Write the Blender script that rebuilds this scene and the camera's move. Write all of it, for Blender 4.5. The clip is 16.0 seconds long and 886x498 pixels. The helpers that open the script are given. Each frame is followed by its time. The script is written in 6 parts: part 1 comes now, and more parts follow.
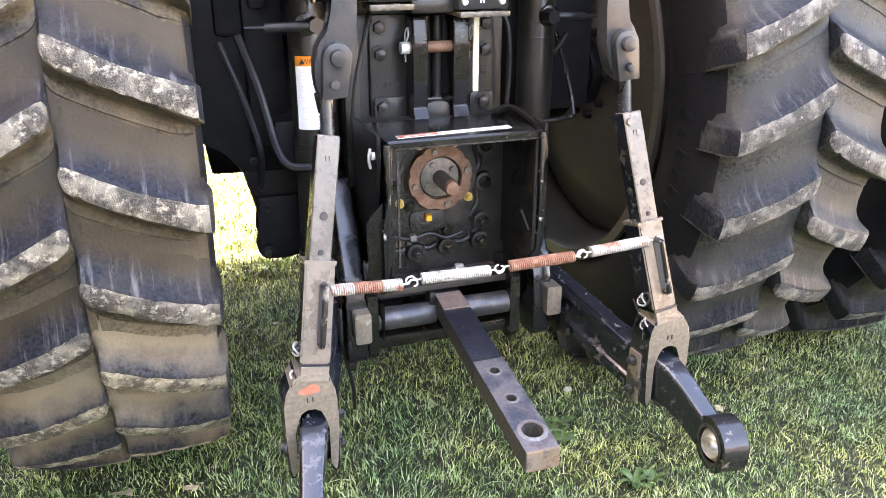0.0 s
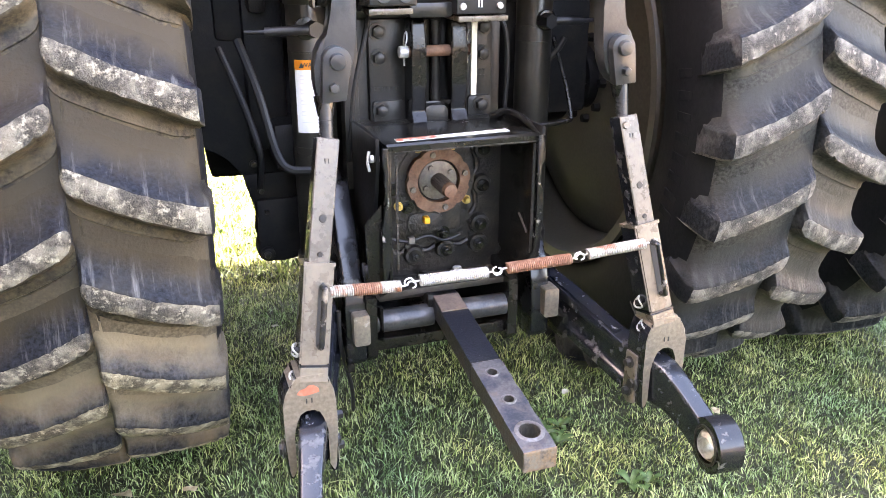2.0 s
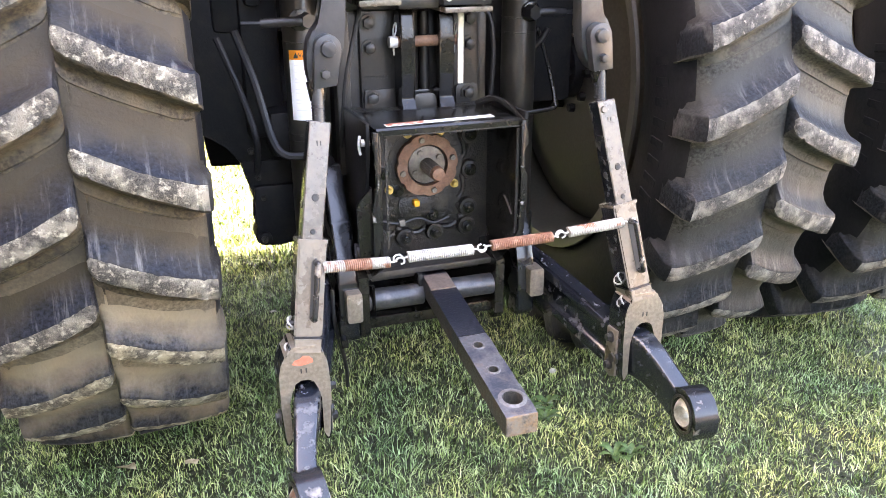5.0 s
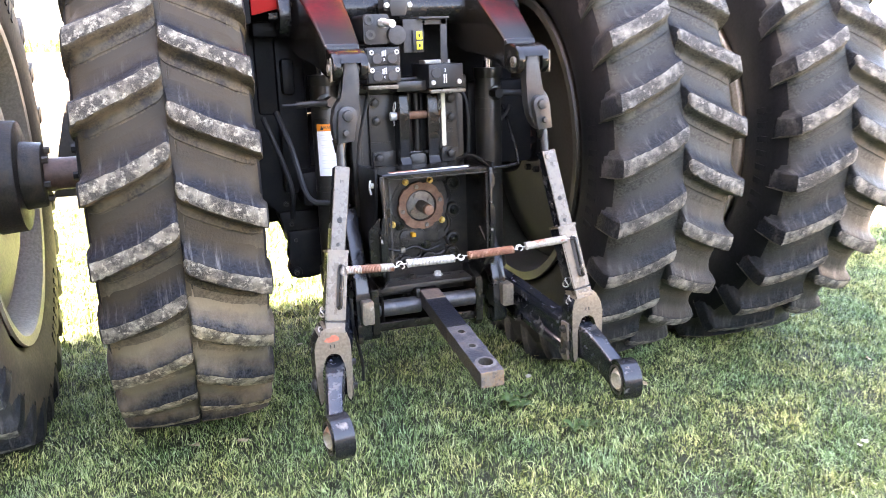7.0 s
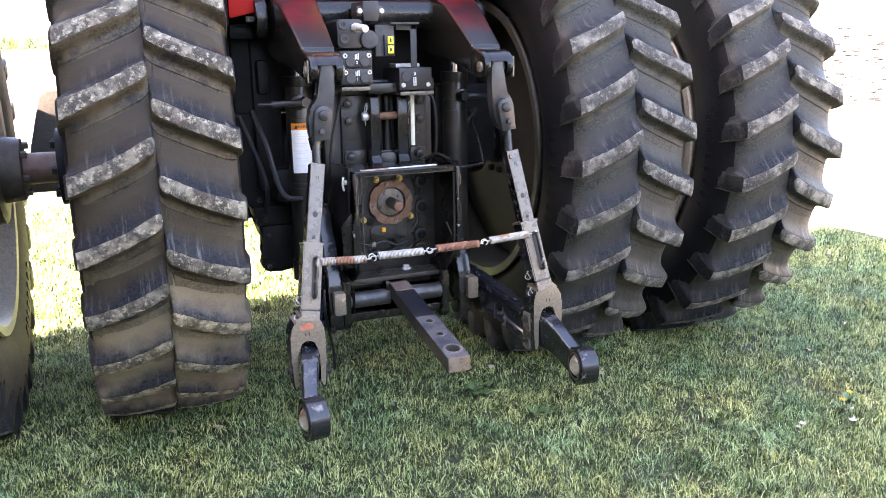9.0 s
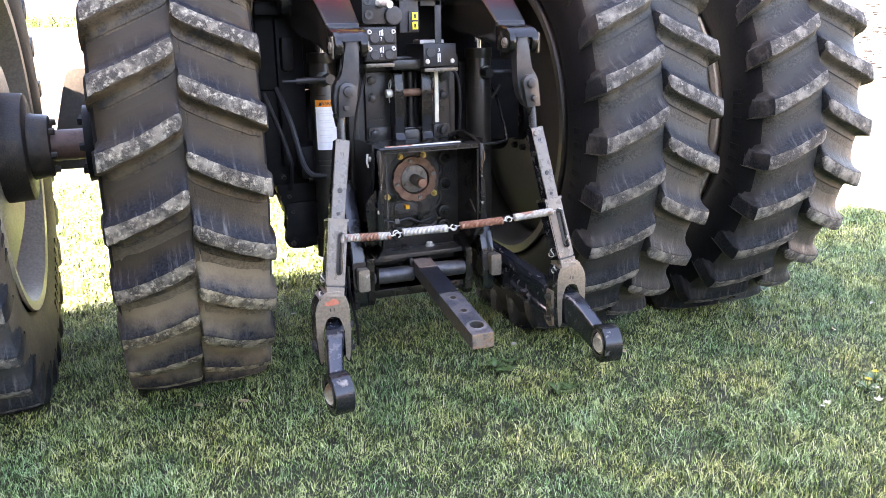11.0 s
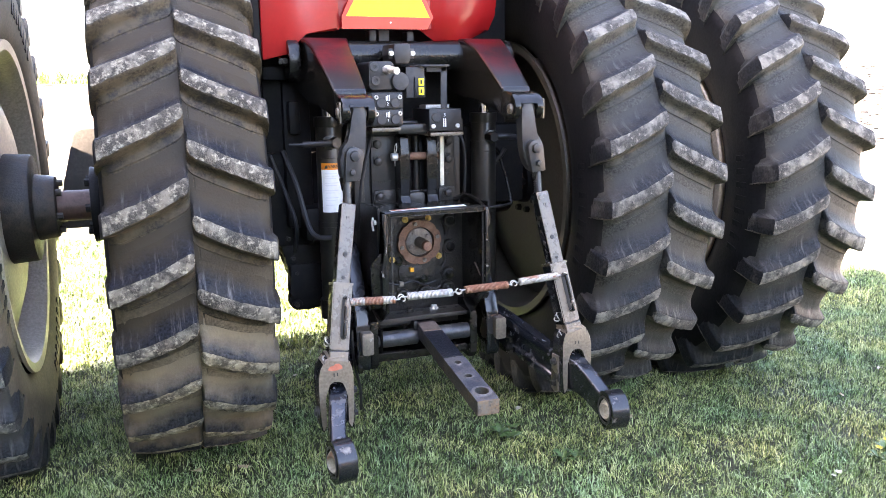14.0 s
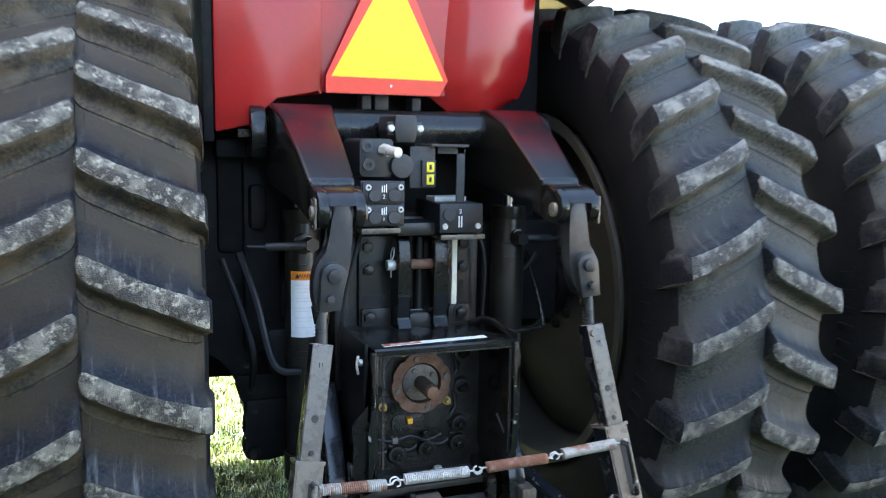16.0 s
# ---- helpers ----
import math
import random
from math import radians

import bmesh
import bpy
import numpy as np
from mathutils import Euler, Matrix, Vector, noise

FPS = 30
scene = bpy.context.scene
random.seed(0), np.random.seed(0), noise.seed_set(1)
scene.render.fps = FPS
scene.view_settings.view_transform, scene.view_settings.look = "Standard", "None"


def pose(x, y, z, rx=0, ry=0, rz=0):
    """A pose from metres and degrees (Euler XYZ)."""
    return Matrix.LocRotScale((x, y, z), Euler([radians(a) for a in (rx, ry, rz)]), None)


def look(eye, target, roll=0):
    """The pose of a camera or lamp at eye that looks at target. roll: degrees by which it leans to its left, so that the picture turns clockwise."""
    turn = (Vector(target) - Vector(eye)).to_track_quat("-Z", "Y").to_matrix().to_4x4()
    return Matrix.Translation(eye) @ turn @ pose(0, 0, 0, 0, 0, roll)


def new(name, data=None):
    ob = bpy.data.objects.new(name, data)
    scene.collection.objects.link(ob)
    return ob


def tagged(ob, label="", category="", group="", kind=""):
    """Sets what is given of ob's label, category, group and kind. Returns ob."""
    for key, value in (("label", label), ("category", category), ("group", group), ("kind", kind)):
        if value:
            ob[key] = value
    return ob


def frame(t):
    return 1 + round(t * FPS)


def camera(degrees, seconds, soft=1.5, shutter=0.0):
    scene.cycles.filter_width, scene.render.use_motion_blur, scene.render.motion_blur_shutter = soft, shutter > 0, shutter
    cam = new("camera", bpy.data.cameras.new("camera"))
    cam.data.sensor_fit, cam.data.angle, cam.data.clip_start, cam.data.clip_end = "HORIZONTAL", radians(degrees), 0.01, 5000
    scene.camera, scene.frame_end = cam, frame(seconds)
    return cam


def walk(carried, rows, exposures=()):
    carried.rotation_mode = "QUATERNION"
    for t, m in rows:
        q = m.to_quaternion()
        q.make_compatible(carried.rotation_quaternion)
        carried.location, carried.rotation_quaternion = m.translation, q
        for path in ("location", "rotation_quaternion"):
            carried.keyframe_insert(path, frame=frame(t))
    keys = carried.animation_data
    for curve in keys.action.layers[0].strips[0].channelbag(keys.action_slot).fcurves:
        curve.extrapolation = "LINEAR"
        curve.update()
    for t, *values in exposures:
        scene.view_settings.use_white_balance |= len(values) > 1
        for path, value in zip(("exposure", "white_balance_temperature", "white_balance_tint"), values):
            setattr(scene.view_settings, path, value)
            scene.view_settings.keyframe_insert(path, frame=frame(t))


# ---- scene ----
cam = camera(57.0, 16.0, soft=0.55, shutter=0.35)
PATH = [
    (0, (-0.681, -2.617, 1.5), (-0.086, -0.857, 0.76), -0.0),
    (0.5, (-0.682, -2.62, 1.502), (-0.084, -0.862, 0.76), 0.1),
    (1, (-0.683, -2.622, 1.504), (-0.086, -0.863, 0.764), 0.2),
    (1.5, (-0.68, -2.63, 1.503), (-0.085, -0.868, 0.768), 0.0),
    (2, (-0.686, -2.633, 1.501), (-0.086, -0.871, 0.771), 0.1),
    (2.5, (-0.691, -2.628, 1.5), (-0.083, -0.872, 0.762), 0.2),
    (3, (-0.695, -2.631, 1.493), (-0.08, -0.886, 0.734), 0.3),
    (3.5, (-0.694, -2.642, 1.496), (-0.079, -0.902, 0.724), 0.3),
    (4, (-0.691, -2.645, 1.492), (-0.075, -0.907, 0.716), 0.1),
    (4.2, (-0.691, -2.647, 1.487), (-0.073, -0.909, 0.713), -0.0),
    (6.3, (-0.698, -3.185, 1.487), (-0.156, -1.346, 0.914), -1.5),
    (6.5, (-0.739, -3.272, 1.477), (-0.196, -1.425, 0.932), -1.9),
    (7, (-0.895, -3.523, 1.455), (-0.284, -1.682, 0.967), -2.0),
    (7.5, (-0.94, -3.641, 1.471), (-0.243, -1.821, 1.02), -1.3),
    (8, (-0.949, -3.672, 1.464), (-0.215, -1.865, 1.024), -1.0),
    (8.5, (-0.977, -3.67, 1.466), (-0.252, -1.863, 1.008), -0.6),
    (9, (-0.982, -3.666, 1.457), (-0.277, -1.857, 0.977), -1.0),
    (9.5, (-0.994, -3.664, 1.454), (-0.307, -1.855, 0.95), -1.0),
    (10, (-0.999, -3.667, 1.451), (-0.329, -1.858, 0.925), -0.9),
    (12.5, (-1.0, -3.661, 1.453), (-0.353, -1.844, 0.925), -1.2),
    (13, (-1.0, -3.658, 1.464), (-0.354, -1.826, 0.99), -1.1),
    (13.5, (-1.001, -3.655, 1.474), (-0.341, -1.814, 1.051), -0.9),
    (14, (-1.009, -3.644, 1.479), (-0.342, -1.801, 1.082), -0.8),
    (14.5, (-1.011, -3.607, 1.475), (-0.338, -1.764, 1.087), -0.9),
    (15, (-0.97, -3.497, 1.468), (-0.285, -1.655, 1.098), -1.0),
    (15.5, (-0.857, -3.185, 1.539), (-0.172, -1.321, 1.299), -0.2),
    (15.7, (-0.805, -3.049, 1.543), (-0.123, -1.179, 1.345), 0.5),
    (16, (-0.766, -2.781, 1.562), (-0.068, -0.925, 1.299), 0.9),
]
EXPOSE = [(0, 5.52, 8480, 25), (4.2, 5.55, 8480, 25), (6.5, 5.49, 8050, 25), (7, 5.37, 7900, 25), (7.5, 5.15, 7740, 25), (8, 4.98, 7640, 25), (9, 4.83, 7500, 25), (12.5, 4.88, 7550, 26), (14, 4.90, 7360, 24), (15, 4.90, 7260, 20), (15.5, 4.53, 6850, 13), (16, 4.22, 6580, 8)]
walk(cam, [(t, look(eye, target, roll)) for t, eye, target, roll in PATH], EXPOSE)

# ---- light ----
SUN_EL, SUN_AZ = 46.0, 268.0      # degrees; azimuth clockwise from +y
world = bpy.data.worlds.new("world")
scene.world = world
world.use_nodes = True
wn = world.node_tree
sky = wn.nodes.new("ShaderNodeTexSky")
sky.sky_type, sky.sun_disc = "NISHITA", False
sky.sun_elevation, sky.sun_rotation = radians(SUN_EL), radians(SUN_AZ)
sky.air_density, sky.dust_density = 1.0, 1.5
wn.nodes["Background"].inputs[1].default_value = 0.075
wn.links.new(sky.outputs[0], wn.nodes["Background"].inputs[0])
sun = new("sun", bpy.data.lights.new("sun", "SUN"))
sun.data.energy, sun.data.angle, sun.data.color = 5.0, radians(0.5), (1.0, 0.93, 0.82)
_e, _a = radians(SUN_EL), radians(SUN_AZ)
SUN_FROM = Vector((math.sin(_a) * math.cos(_e), math.cos(_a) * math.cos(_e), math.sin(_e)))
sun.matrix_world = look(SUN_FROM * 50, (0, 0, 0))


# ---- materials ----
def mat(name, base, rough=0.5, metal=0.0, second=None, mix=(0.45, 0.6), scale=8.0, grain=60.0, grain_amt=0.25,
        bump=0.15, spec=0.5, dist=0.004, third=None, third_at=(0.6, 0.7), third_scale=20.0, coat=0.0, rough2=None, vary=False, stretch=None, clean=None, rim=None):
    """Paint or bare surface: base colour, patches of a second and specks of a third, grain and fine relief, in object metres."""
    m = bpy.data.materials.new(name)
    m.use_nodes = True
    t = m.node_tree
    b = t.nodes["Principled BSDF"]
    N = t.nodes.new
    co = N("ShaderNodeTexCoord").outputs["Object"]
    raw = co
    if vary:
        info, add = N("ShaderNodeObjectInfo"), N("ShaderNodeVectorMath")
        mul = N("ShaderNodeMath")
        mul.operation, mul.inputs[1].default_value = "MULTIPLY", 37.0
        t.links.new(info.outputs["Random"], mul.inputs[0])
        t.links.new(co, add.inputs[0])
        t.links.new(mul.outputs[0], add.inputs[1])
        co = add.outputs[0]

    def noise_tex(sc, det=6.0, ro=0.6, st=None):
        n = N("ShaderNodeTexNoise")
        n.inputs["Scale"].default_value, n.inputs["Detail"].default_value, n.inputs["Roughness"].default_value = sc, det, ro
        src = co
        if st:
            mp = N("ShaderNodeMapping")
            mp.inputs["Scale"].default_value = st
            t.links.new(co, mp.inputs["Vector"])
            src = mp.outputs["Vector"]
        t.links.new(src, n.inputs["Vector"])
        return n.outputs["Fac"]

    def ramp(src, lo, hi):
        r = N("ShaderNodeMapRange")
        r.inputs["From Min"].default_value, r.inputs["From Max"].default_value = lo, hi
        t.links.new(src, r.inputs["Value"])
        return r.outputs["Result"]

    def blend(fac, a, c):
        x = N("ShaderNodeMix")
        x.data_type = "RGBA"
        t.links.new(fac, x.inputs["Factor"])
        for sock, v in ((x.inputs["A"], a), (x.inputs["B"], c)):
            if isinstance(v, tuple):
                sock.default_value = (*v, 1)
            else:
                t.links.new(v, sock)
        return x.outputs["Result"]

    g = noise_tex(grain, 4.0)
    col = blend(ramp(g, 0.3, 0.7), tuple(c * (1 - grain_amt) for c in base), tuple(min(1, c * (1 + grain_amt)) for c in base))
    if second:
        f2 = ramp(noise_tex(scale), *mix)
        col = blend(f2, col, second)
        if rough2 is not None:
            r = N("ShaderNodeMapRange")
            r.inputs["To Min"].default_value, r.inputs["To Max"].default_value = rough, rough2
            t.links.new(f2, r.inputs["Value"])
            t.links.new(r.outputs["Result"], b.inputs["Roughness"])
    if third:
        col = blend(ramp(noise_tex(third_scale, 8.0, 0.7, stretch), *third_at), col, third)
    if rim:        # dust that sets in with distance from a slanted tread bar
        sep, ab, ma = N("ShaderNodeSeparateXYZ"), N("ShaderNodeMath"), N("ShaderNodeMath")
        t.links.new(raw, sep.inputs[0])
        ab.operation, ma.operation = "ABSOLUTE", "MULTIPLY_ADD"
        t.links.new(sep.outputs["X"], ab.inputs[0])
        t.links.new(ab.outputs[0], ma.inputs[0])
        t.links.new(sep.outputs["Z"], ma.inputs[2])
        ma.inputs[1].default_value = 0.47
        far = N("ShaderNodeMath")
        far.operation, far.inputs[1].default_value = "MULTIPLY_ADD", 0.11
        t.links.new(noise_tex(9.0, 5.0), far.inputs[0])
        t.links.new(ma.outputs[0], far.inputs[2])
        col = blend(ramp(far.outputs[0], rim[1] + 0.055, rim[2] + 0.055), col, rim[0])
    if clean:      # colour that gives way to another along z, between two heights
        sep = N("ShaderNodeSeparateXYZ")
        t.links.new(co, sep.inputs[0])
        col = blend(ramp(sep.outputs["Z"], clean[1], clean[2]), col, clean[0])
    t.links.new(col, b.inputs["Base Color"])
    if rough2 is None or not second:
        b.inputs["Roughness"].default_value = rough
    b.inputs["Metallic"].default_value = metal
    b.inputs["Specular IOR Level"].default_value = spec
    b.inputs["Coat Weight"].default_value = coat
    b.inputs["Coat Roughness"].default_value = 0.12
    bp = N("ShaderNodeBump")
    bp.inputs["Strength"].default_value, bp.inputs["Distance"].default_value = bump, dist
    t.links.new(g, bp.inputs["Height"])
    t.links.new(bp.outputs["Normal"], b.inputs["Normal"])
    return m


# Blue base here, in SMEARED and BROWNED paints in the sky's sheen
RUBBER = mat("clean rubber tinted with sky sheen", (0.0135, 0.0158, 0.0195), 0.46, second=(0.040, 0.038, 0.035), mix=(0.50, 0.74), scale=7.0, grain=120, grain_amt=0.75,
             third=(0.135, 0.132, 0.128), third_at=(0.53, 0.78), third_scale=8, stretch=(7.0, 0.9, 0.9), bump=0.4, rough2=0.65, vary=True, spec=0.15, rim=((0.0435, 0.0445, 0.0405), 0.035, 0.095))
CARCASS = mat("rubber with soil dust", (0.0415, 0.0425, 0.0385), 0.55, second=(0.060, 0.058, 0.049), mix=(0.34, 0.78), scale=5.0, grain=120, grain_amt=0.75,
              third=(0.080, 0.076, 0.070), third_at=(0.58, 0.84), third_scale=8, stretch=(6.0, 1.0, 1.0), bump=0.4, rough2=0.75, spec=0.2)
# Real soil dust, brightened low on the wheel for light off the ground
DUSTED = mat("rubber under brown soil dust", (0.215, 0.172, 0.114), 0.6, second=(0.300, 0.240, 0.160), mix=(0.34, 0.76), scale=6.0, grain=120, grain_amt=0.8,
             third=(0.022, 0.020, 0.0185), third_at=(0.46, 0.74), third_scale=5, bump=0.4, rough2=0.75, spec=0.25, clean=((0.046, 0.0368, 0.0250), -0.62, -0.10))
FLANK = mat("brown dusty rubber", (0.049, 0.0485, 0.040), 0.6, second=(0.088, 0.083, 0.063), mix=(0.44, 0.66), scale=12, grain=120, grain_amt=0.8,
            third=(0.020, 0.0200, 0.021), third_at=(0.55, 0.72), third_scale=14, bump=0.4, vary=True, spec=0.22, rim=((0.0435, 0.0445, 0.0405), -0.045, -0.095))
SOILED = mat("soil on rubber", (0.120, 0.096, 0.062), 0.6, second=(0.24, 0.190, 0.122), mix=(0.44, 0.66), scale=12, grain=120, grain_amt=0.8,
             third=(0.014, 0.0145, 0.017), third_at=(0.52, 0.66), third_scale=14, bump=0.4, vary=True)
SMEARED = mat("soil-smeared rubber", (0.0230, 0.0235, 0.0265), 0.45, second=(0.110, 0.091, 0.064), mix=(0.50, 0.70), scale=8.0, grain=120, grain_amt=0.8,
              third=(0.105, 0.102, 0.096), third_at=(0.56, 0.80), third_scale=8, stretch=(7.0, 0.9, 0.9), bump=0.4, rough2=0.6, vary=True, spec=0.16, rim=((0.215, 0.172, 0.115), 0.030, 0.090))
TANNED = mat("tan dust on rubber", (0.046, 0.0368, 0.0240), 0.55, second=(0.090, 0.070, 0.044), mix=(0.44, 0.66), scale=12, grain=120, grain_amt=0.8,
             third=(0.018, 0.0175, 0.018), third_at=(0.52, 0.66), third_scale=14, bump=0.4, vary=True, spec=0.25)
BROWNED = mat("rubber browning away from the bar", (0.0120, 0.0134, 0.0182), 0.45, second=(0.034, 0.032, 0.029), mix=(0.50, 0.74), scale=7.0, grain=120, grain_amt=0.75,
              third=(0.150, 0.146, 0.140), third_at=(0.53, 0.78), third_scale=8, stretch=(7.0, 0.9, 0.9), bump=0.4, rough2=0.65, vary=True, spec=0.13, rim=((0.047, 0.0374, 0.0250), 0.035, 0.095))
# Iron darkened past its own colour for the unlit gaps
SHADE_IRON = mat("iron blackened for shaded gaps", (0.0095, 0.0094, 0.0098), 0.5, second=(0.021, 0.019, 0.016), mix=(0.5, 0.75), scale=14, grain=120, bump=0.3, spec=0.15)
HUB = mat("dusty brown hub iron", (0.034, 0.027, 0.020), 0.45, second=(0.100, 0.072, 0.047), mix=(0.46, 0.68), scale=12, grain=130, grain_amt=0.4, bump=0.35, rough2=0.75)
LUG_FACE = mat("worn lug face", (0.060, 0.053, 0.043), 0.9, second=(0.235, 0.212, 0.165), mix=(0.46, 0.62), scale=20, grain=300,
               grain_amt=0.7, third=(0.50, 0.455, 0.345), third_at=(0.52, 0.68), third_scale=52, bump=0.9, dist=0.006, vary=True)
LUG_SOILED = mat("soiled lug face yellowed for bounce", (0.085, 0.070, 0.046), 0.9, second=(0.34, 0.290, 0.190), mix=(0.44, 0.61), scale=20, grain=300,
                 grain_amt=0.7, third=(0.56, 0.49, 0.34), third_at=(0.52, 0.68), third_scale=52, bump=0.9, dist=0.006, vary=True)
LUG_DARK = mat("darker lug face", (0.050, 0.049, 0.044), 0.8, second=(0.245, 0.235, 0.198), mix=(0.45, 0.65), scale=18, grain=300,
               grain_amt=0.7, third=(0.36, 0.33, 0.27), third_at=(0.56, 0.70), third_scale=60, bump=0.9, dist=0.006, vary=True)
SIDEWALL = mat("sidewall rubber", (0.0080, 0.0085, 0.0100), 0.6, second=(0.0130, 0.0132, 0.0140), mix=(0.42, 0.66), scale=4, grain=70, grain_amt=0.4, bump=0.25, spec=0.15)
# Black rubber lightened to tan, in place of bounce from sunlit grass
BOUNCEWALL = mat("sidewall lightened for ground bounce", (0.135, 0.112, 0.080), 0.7, second=(0.070, 0.060, 0.047), mix=(0.40, 0.72), scale=3, grain=70, grain_amt=0.3, bump=0.25, spec=0.25)
BLACK = mat("black paint", (0.0105, 0.0098, 0.0085), 0.17, second=(0.022, 0.0195, 0.016), mix=(0.5, 0.74), scale=9, grain=120, bump=0.08,
            third=(0.12, 0.11, 0.095), third_at=(0.72, 0.80), third_scale=38, rough2=0.34, spec=0.4)
CAST = mat("black cast iron", (0.0165, 0.0158, 0.0140), 0.32, second=(0.034, 0.0308, 0.0255), mix=(0.50, 0.74), scale=12, grain=130, grain_amt=0.4,
           bump=0.3, dist=0.002, rough2=0.5)
DUSTY = mat("dusty black iron", (0.0095, 0.0087, 0.0080), 0.30, second=(0.045, 0.037, 0.027), mix=(0.50, 0.72), scale=14, grain=90, grain_amt=0.4, bump=0.8, dist=0.006, rough2=0.6)
SILL = mat("dusty worn sill", (0.026, 0.023, 0.020), 0.36, second=(0.075, 0.060, 0.046), mix=(0.46, 0.70), scale=16, grain=110, grain_amt=0.5, bump=0.4, rough2=0.6)
STEEL = mat("slate grey bar paint", (0.122, 0.110, 0.094), 0.26, second=(0.170, 0.148, 0.120), mix=(0.45, 0.7), scale=16, grain=120, bump=0.1, third=(0.04, 0.04, 0.041),
            third_at=(0.66, 0.74), third_scale=34, rough2=0.42, metal=0.2)
# Bluish base paints in the sky reflected by the gloss
LINK = mat("rubbed glossy black", (0.0095, 0.0118, 0.0170), 0.24, second=(0.110, 0.104, 0.098), mix=(0.57, 0.70), scale=26, grain=120, bump=0.05, coat=0.4, rough2=0.38, third=(0.017, 0.0175, 0.019),
           third_at=(0.5, 0.7), third_scale=9)
KNUCKLE = mat("slate grey forging", (0.024, 0.026, 0.029), 0.28, second=(0.046, 0.045, 0.044), mix=(0.45, 0.7), scale=14, grain=110, bump=0.12, rough2=0.42)
WORN = mat("worn grey link paint", (0.158, 0.134, 0.104), 0.25, second=(0.215, 0.178, 0.134), mix=(0.45, 0.7), scale=14, grain=110, bump=0.12,
           third=(0.05, 0.048, 0.046), third_at=(0.68, 0.76), third_scale=30, rough2=0.45, metal=0.2)
CLEVIS = mat("chipped clevis paint", (0.215, 0.178, 0.135), 0.28, second=(0.44, 0.40, 0.34), mix=(0.62, 0.70), scale=24, grain=110, bump=0.2,
             third=(0.10, 0.088, 0.072), third_at=(0.58, 0.76), third_scale=9, metal=0.25)
BARE = mat("worn bare steel", (0.115, 0.111, 0.112), 0.32, metal=0.3, second=(0.165, 0.128, 0.105), mix=(0.54, 0.70), scale=17, grain=120, bump=0.25,
           third=(0.040, 0.047, 0.060), third_at=(0.47, 0.60), third_scale=11)
COLLAR = mat("pale rubbed steel", (0.17, 0.16, 0.15), 0.36, metal=0.4, second=(0.12, 0.105, 0.095), mix=(0.48, 0.66), scale=45, grain=150, bump=0.2)
RUST = mat("rusty ring", (0.145, 0.068, 0.037), 0.62, second=(0.23, 0.130, 0.080), mix=(0.45, 0.68), scale=25, grain=160, grain_amt=0.4, bump=0.4)
SPRING_RUST = mat("rusty spring wire", (0.20, 0.085, 0.050), 0.7, second=(0.45, 0.28, 0.2), mix=(0.5, 0.75), scale=45, grain=200, bump=0.2)
PALE_COIL = mat("rust-streaked pale coil", (0.42, 0.41, 0.375), 0.5, metal=0.2, second=(0.30, 0.13, 0.075), mix=(0.53, 0.62), scale=22, grain=150, bump=0.1, third=(0.24, 0.21, 0.18), third_at=(0.5, 0.7), third_scale=60)
GREY_COIL = mat("grey zinc coil", (0.46, 0.46, 0.44), 0.45, metal=0.3, second=(0.33, 0.31, 0.28), mix=(0.5, 0.7), scale=40, grain=150, bump=0.1)
ZINC = mat("zinc plate", (0.58, 0.57, 0.53), 0.4, metal=0.3, second=(0.48, 0.45, 0.40), mix=(0.5, 0.8), scale=40, grain=150, bump=0.1)
GREYDISC = mat("dull grey steel", (0.19, 0.17, 0.145), 0.5, metal=0.4, second=(0.10, 0.085, 0.07), mix=(0.5, 0.7), scale=30, grain=150, bump=0.2)
CHROME = mat("chrome rod", (0.86, 0.86, 0.85), 0.1, metal=1.0, grain_amt=0.05, bump=0.02)
GOLD = mat("yellow zinc bolt", (0.62, 0.43, 0.13), 0.36, metal=0.5, grain_amt=0.2, bump=0.1)
ORANGE = mat("orange plug", (0.75, 0.34, 0.02), 0.45, grain_amt=0.15, bump=0.05)
RED = mat("red enamel", (0.37, 0.011, 0.010), 0.26, second=(0.28, 0.011, 0.011), mix=(0.4, 0.75), scale=3, grain=60, grain_amt=0.06, bump=0.02, coat=0.2, spec=0.35)
# Red bodywork mirrored in the black arm tops, put into the base colour
RED_SHEEN = mat("black paint with red body reflection", (0.090, 0.007, 0.009), 0.32, second=(0.014, 0.010, 0.011), mix=(0.42, 0.62), scale=7, grain=60, bump=0.05, spec=0.25, clean=((0.0105, 0.0098, 0.0085), 1.60, 1.50))
SMV_Y = mat("fluorescent yellow film", (0.95, 0.70, 0.006), 0.4, grain_amt=0.03, bump=0.01)
SMV_R = mat("red reflective film", (0.78, 0.05, 0.02), 0.3, grain_amt=0.05, bump=0.02)
WHITE = mat("white decal", (0.80, 0.80, 0.77), 0.5, second=(0.7, 0.68, 0.62), mix=(0.55, 0.8), scale=20, grain_amt=0.04, bump=0.02)
CREAM = mat("cream painted bar", (0.74, 0.70, 0.55), 0.5, second=(0.6, 0.55, 0.4), mix=(0.5, 0.8), scale=25, grain_amt=0.1, bump=0.05)
WARN_OR = mat("orange decal", (0.80, 0.25, 0.02), 0.45, grain_amt=0.05, bump=0.01)
INK = mat("black ink", (0.02, 0.02, 0.02), 0.6, grain_amt=0.1, bump=0.0)
YELLOW = mat("yellow plastic", (0.85, 0.68, 0.03), 0.4, grain_amt=0.05, bump=0.02)
PLASTIC = mat("black plastic", (0.016, 0.016, 0.017), 0.45, grain_amt=0.2, bump=0.1)
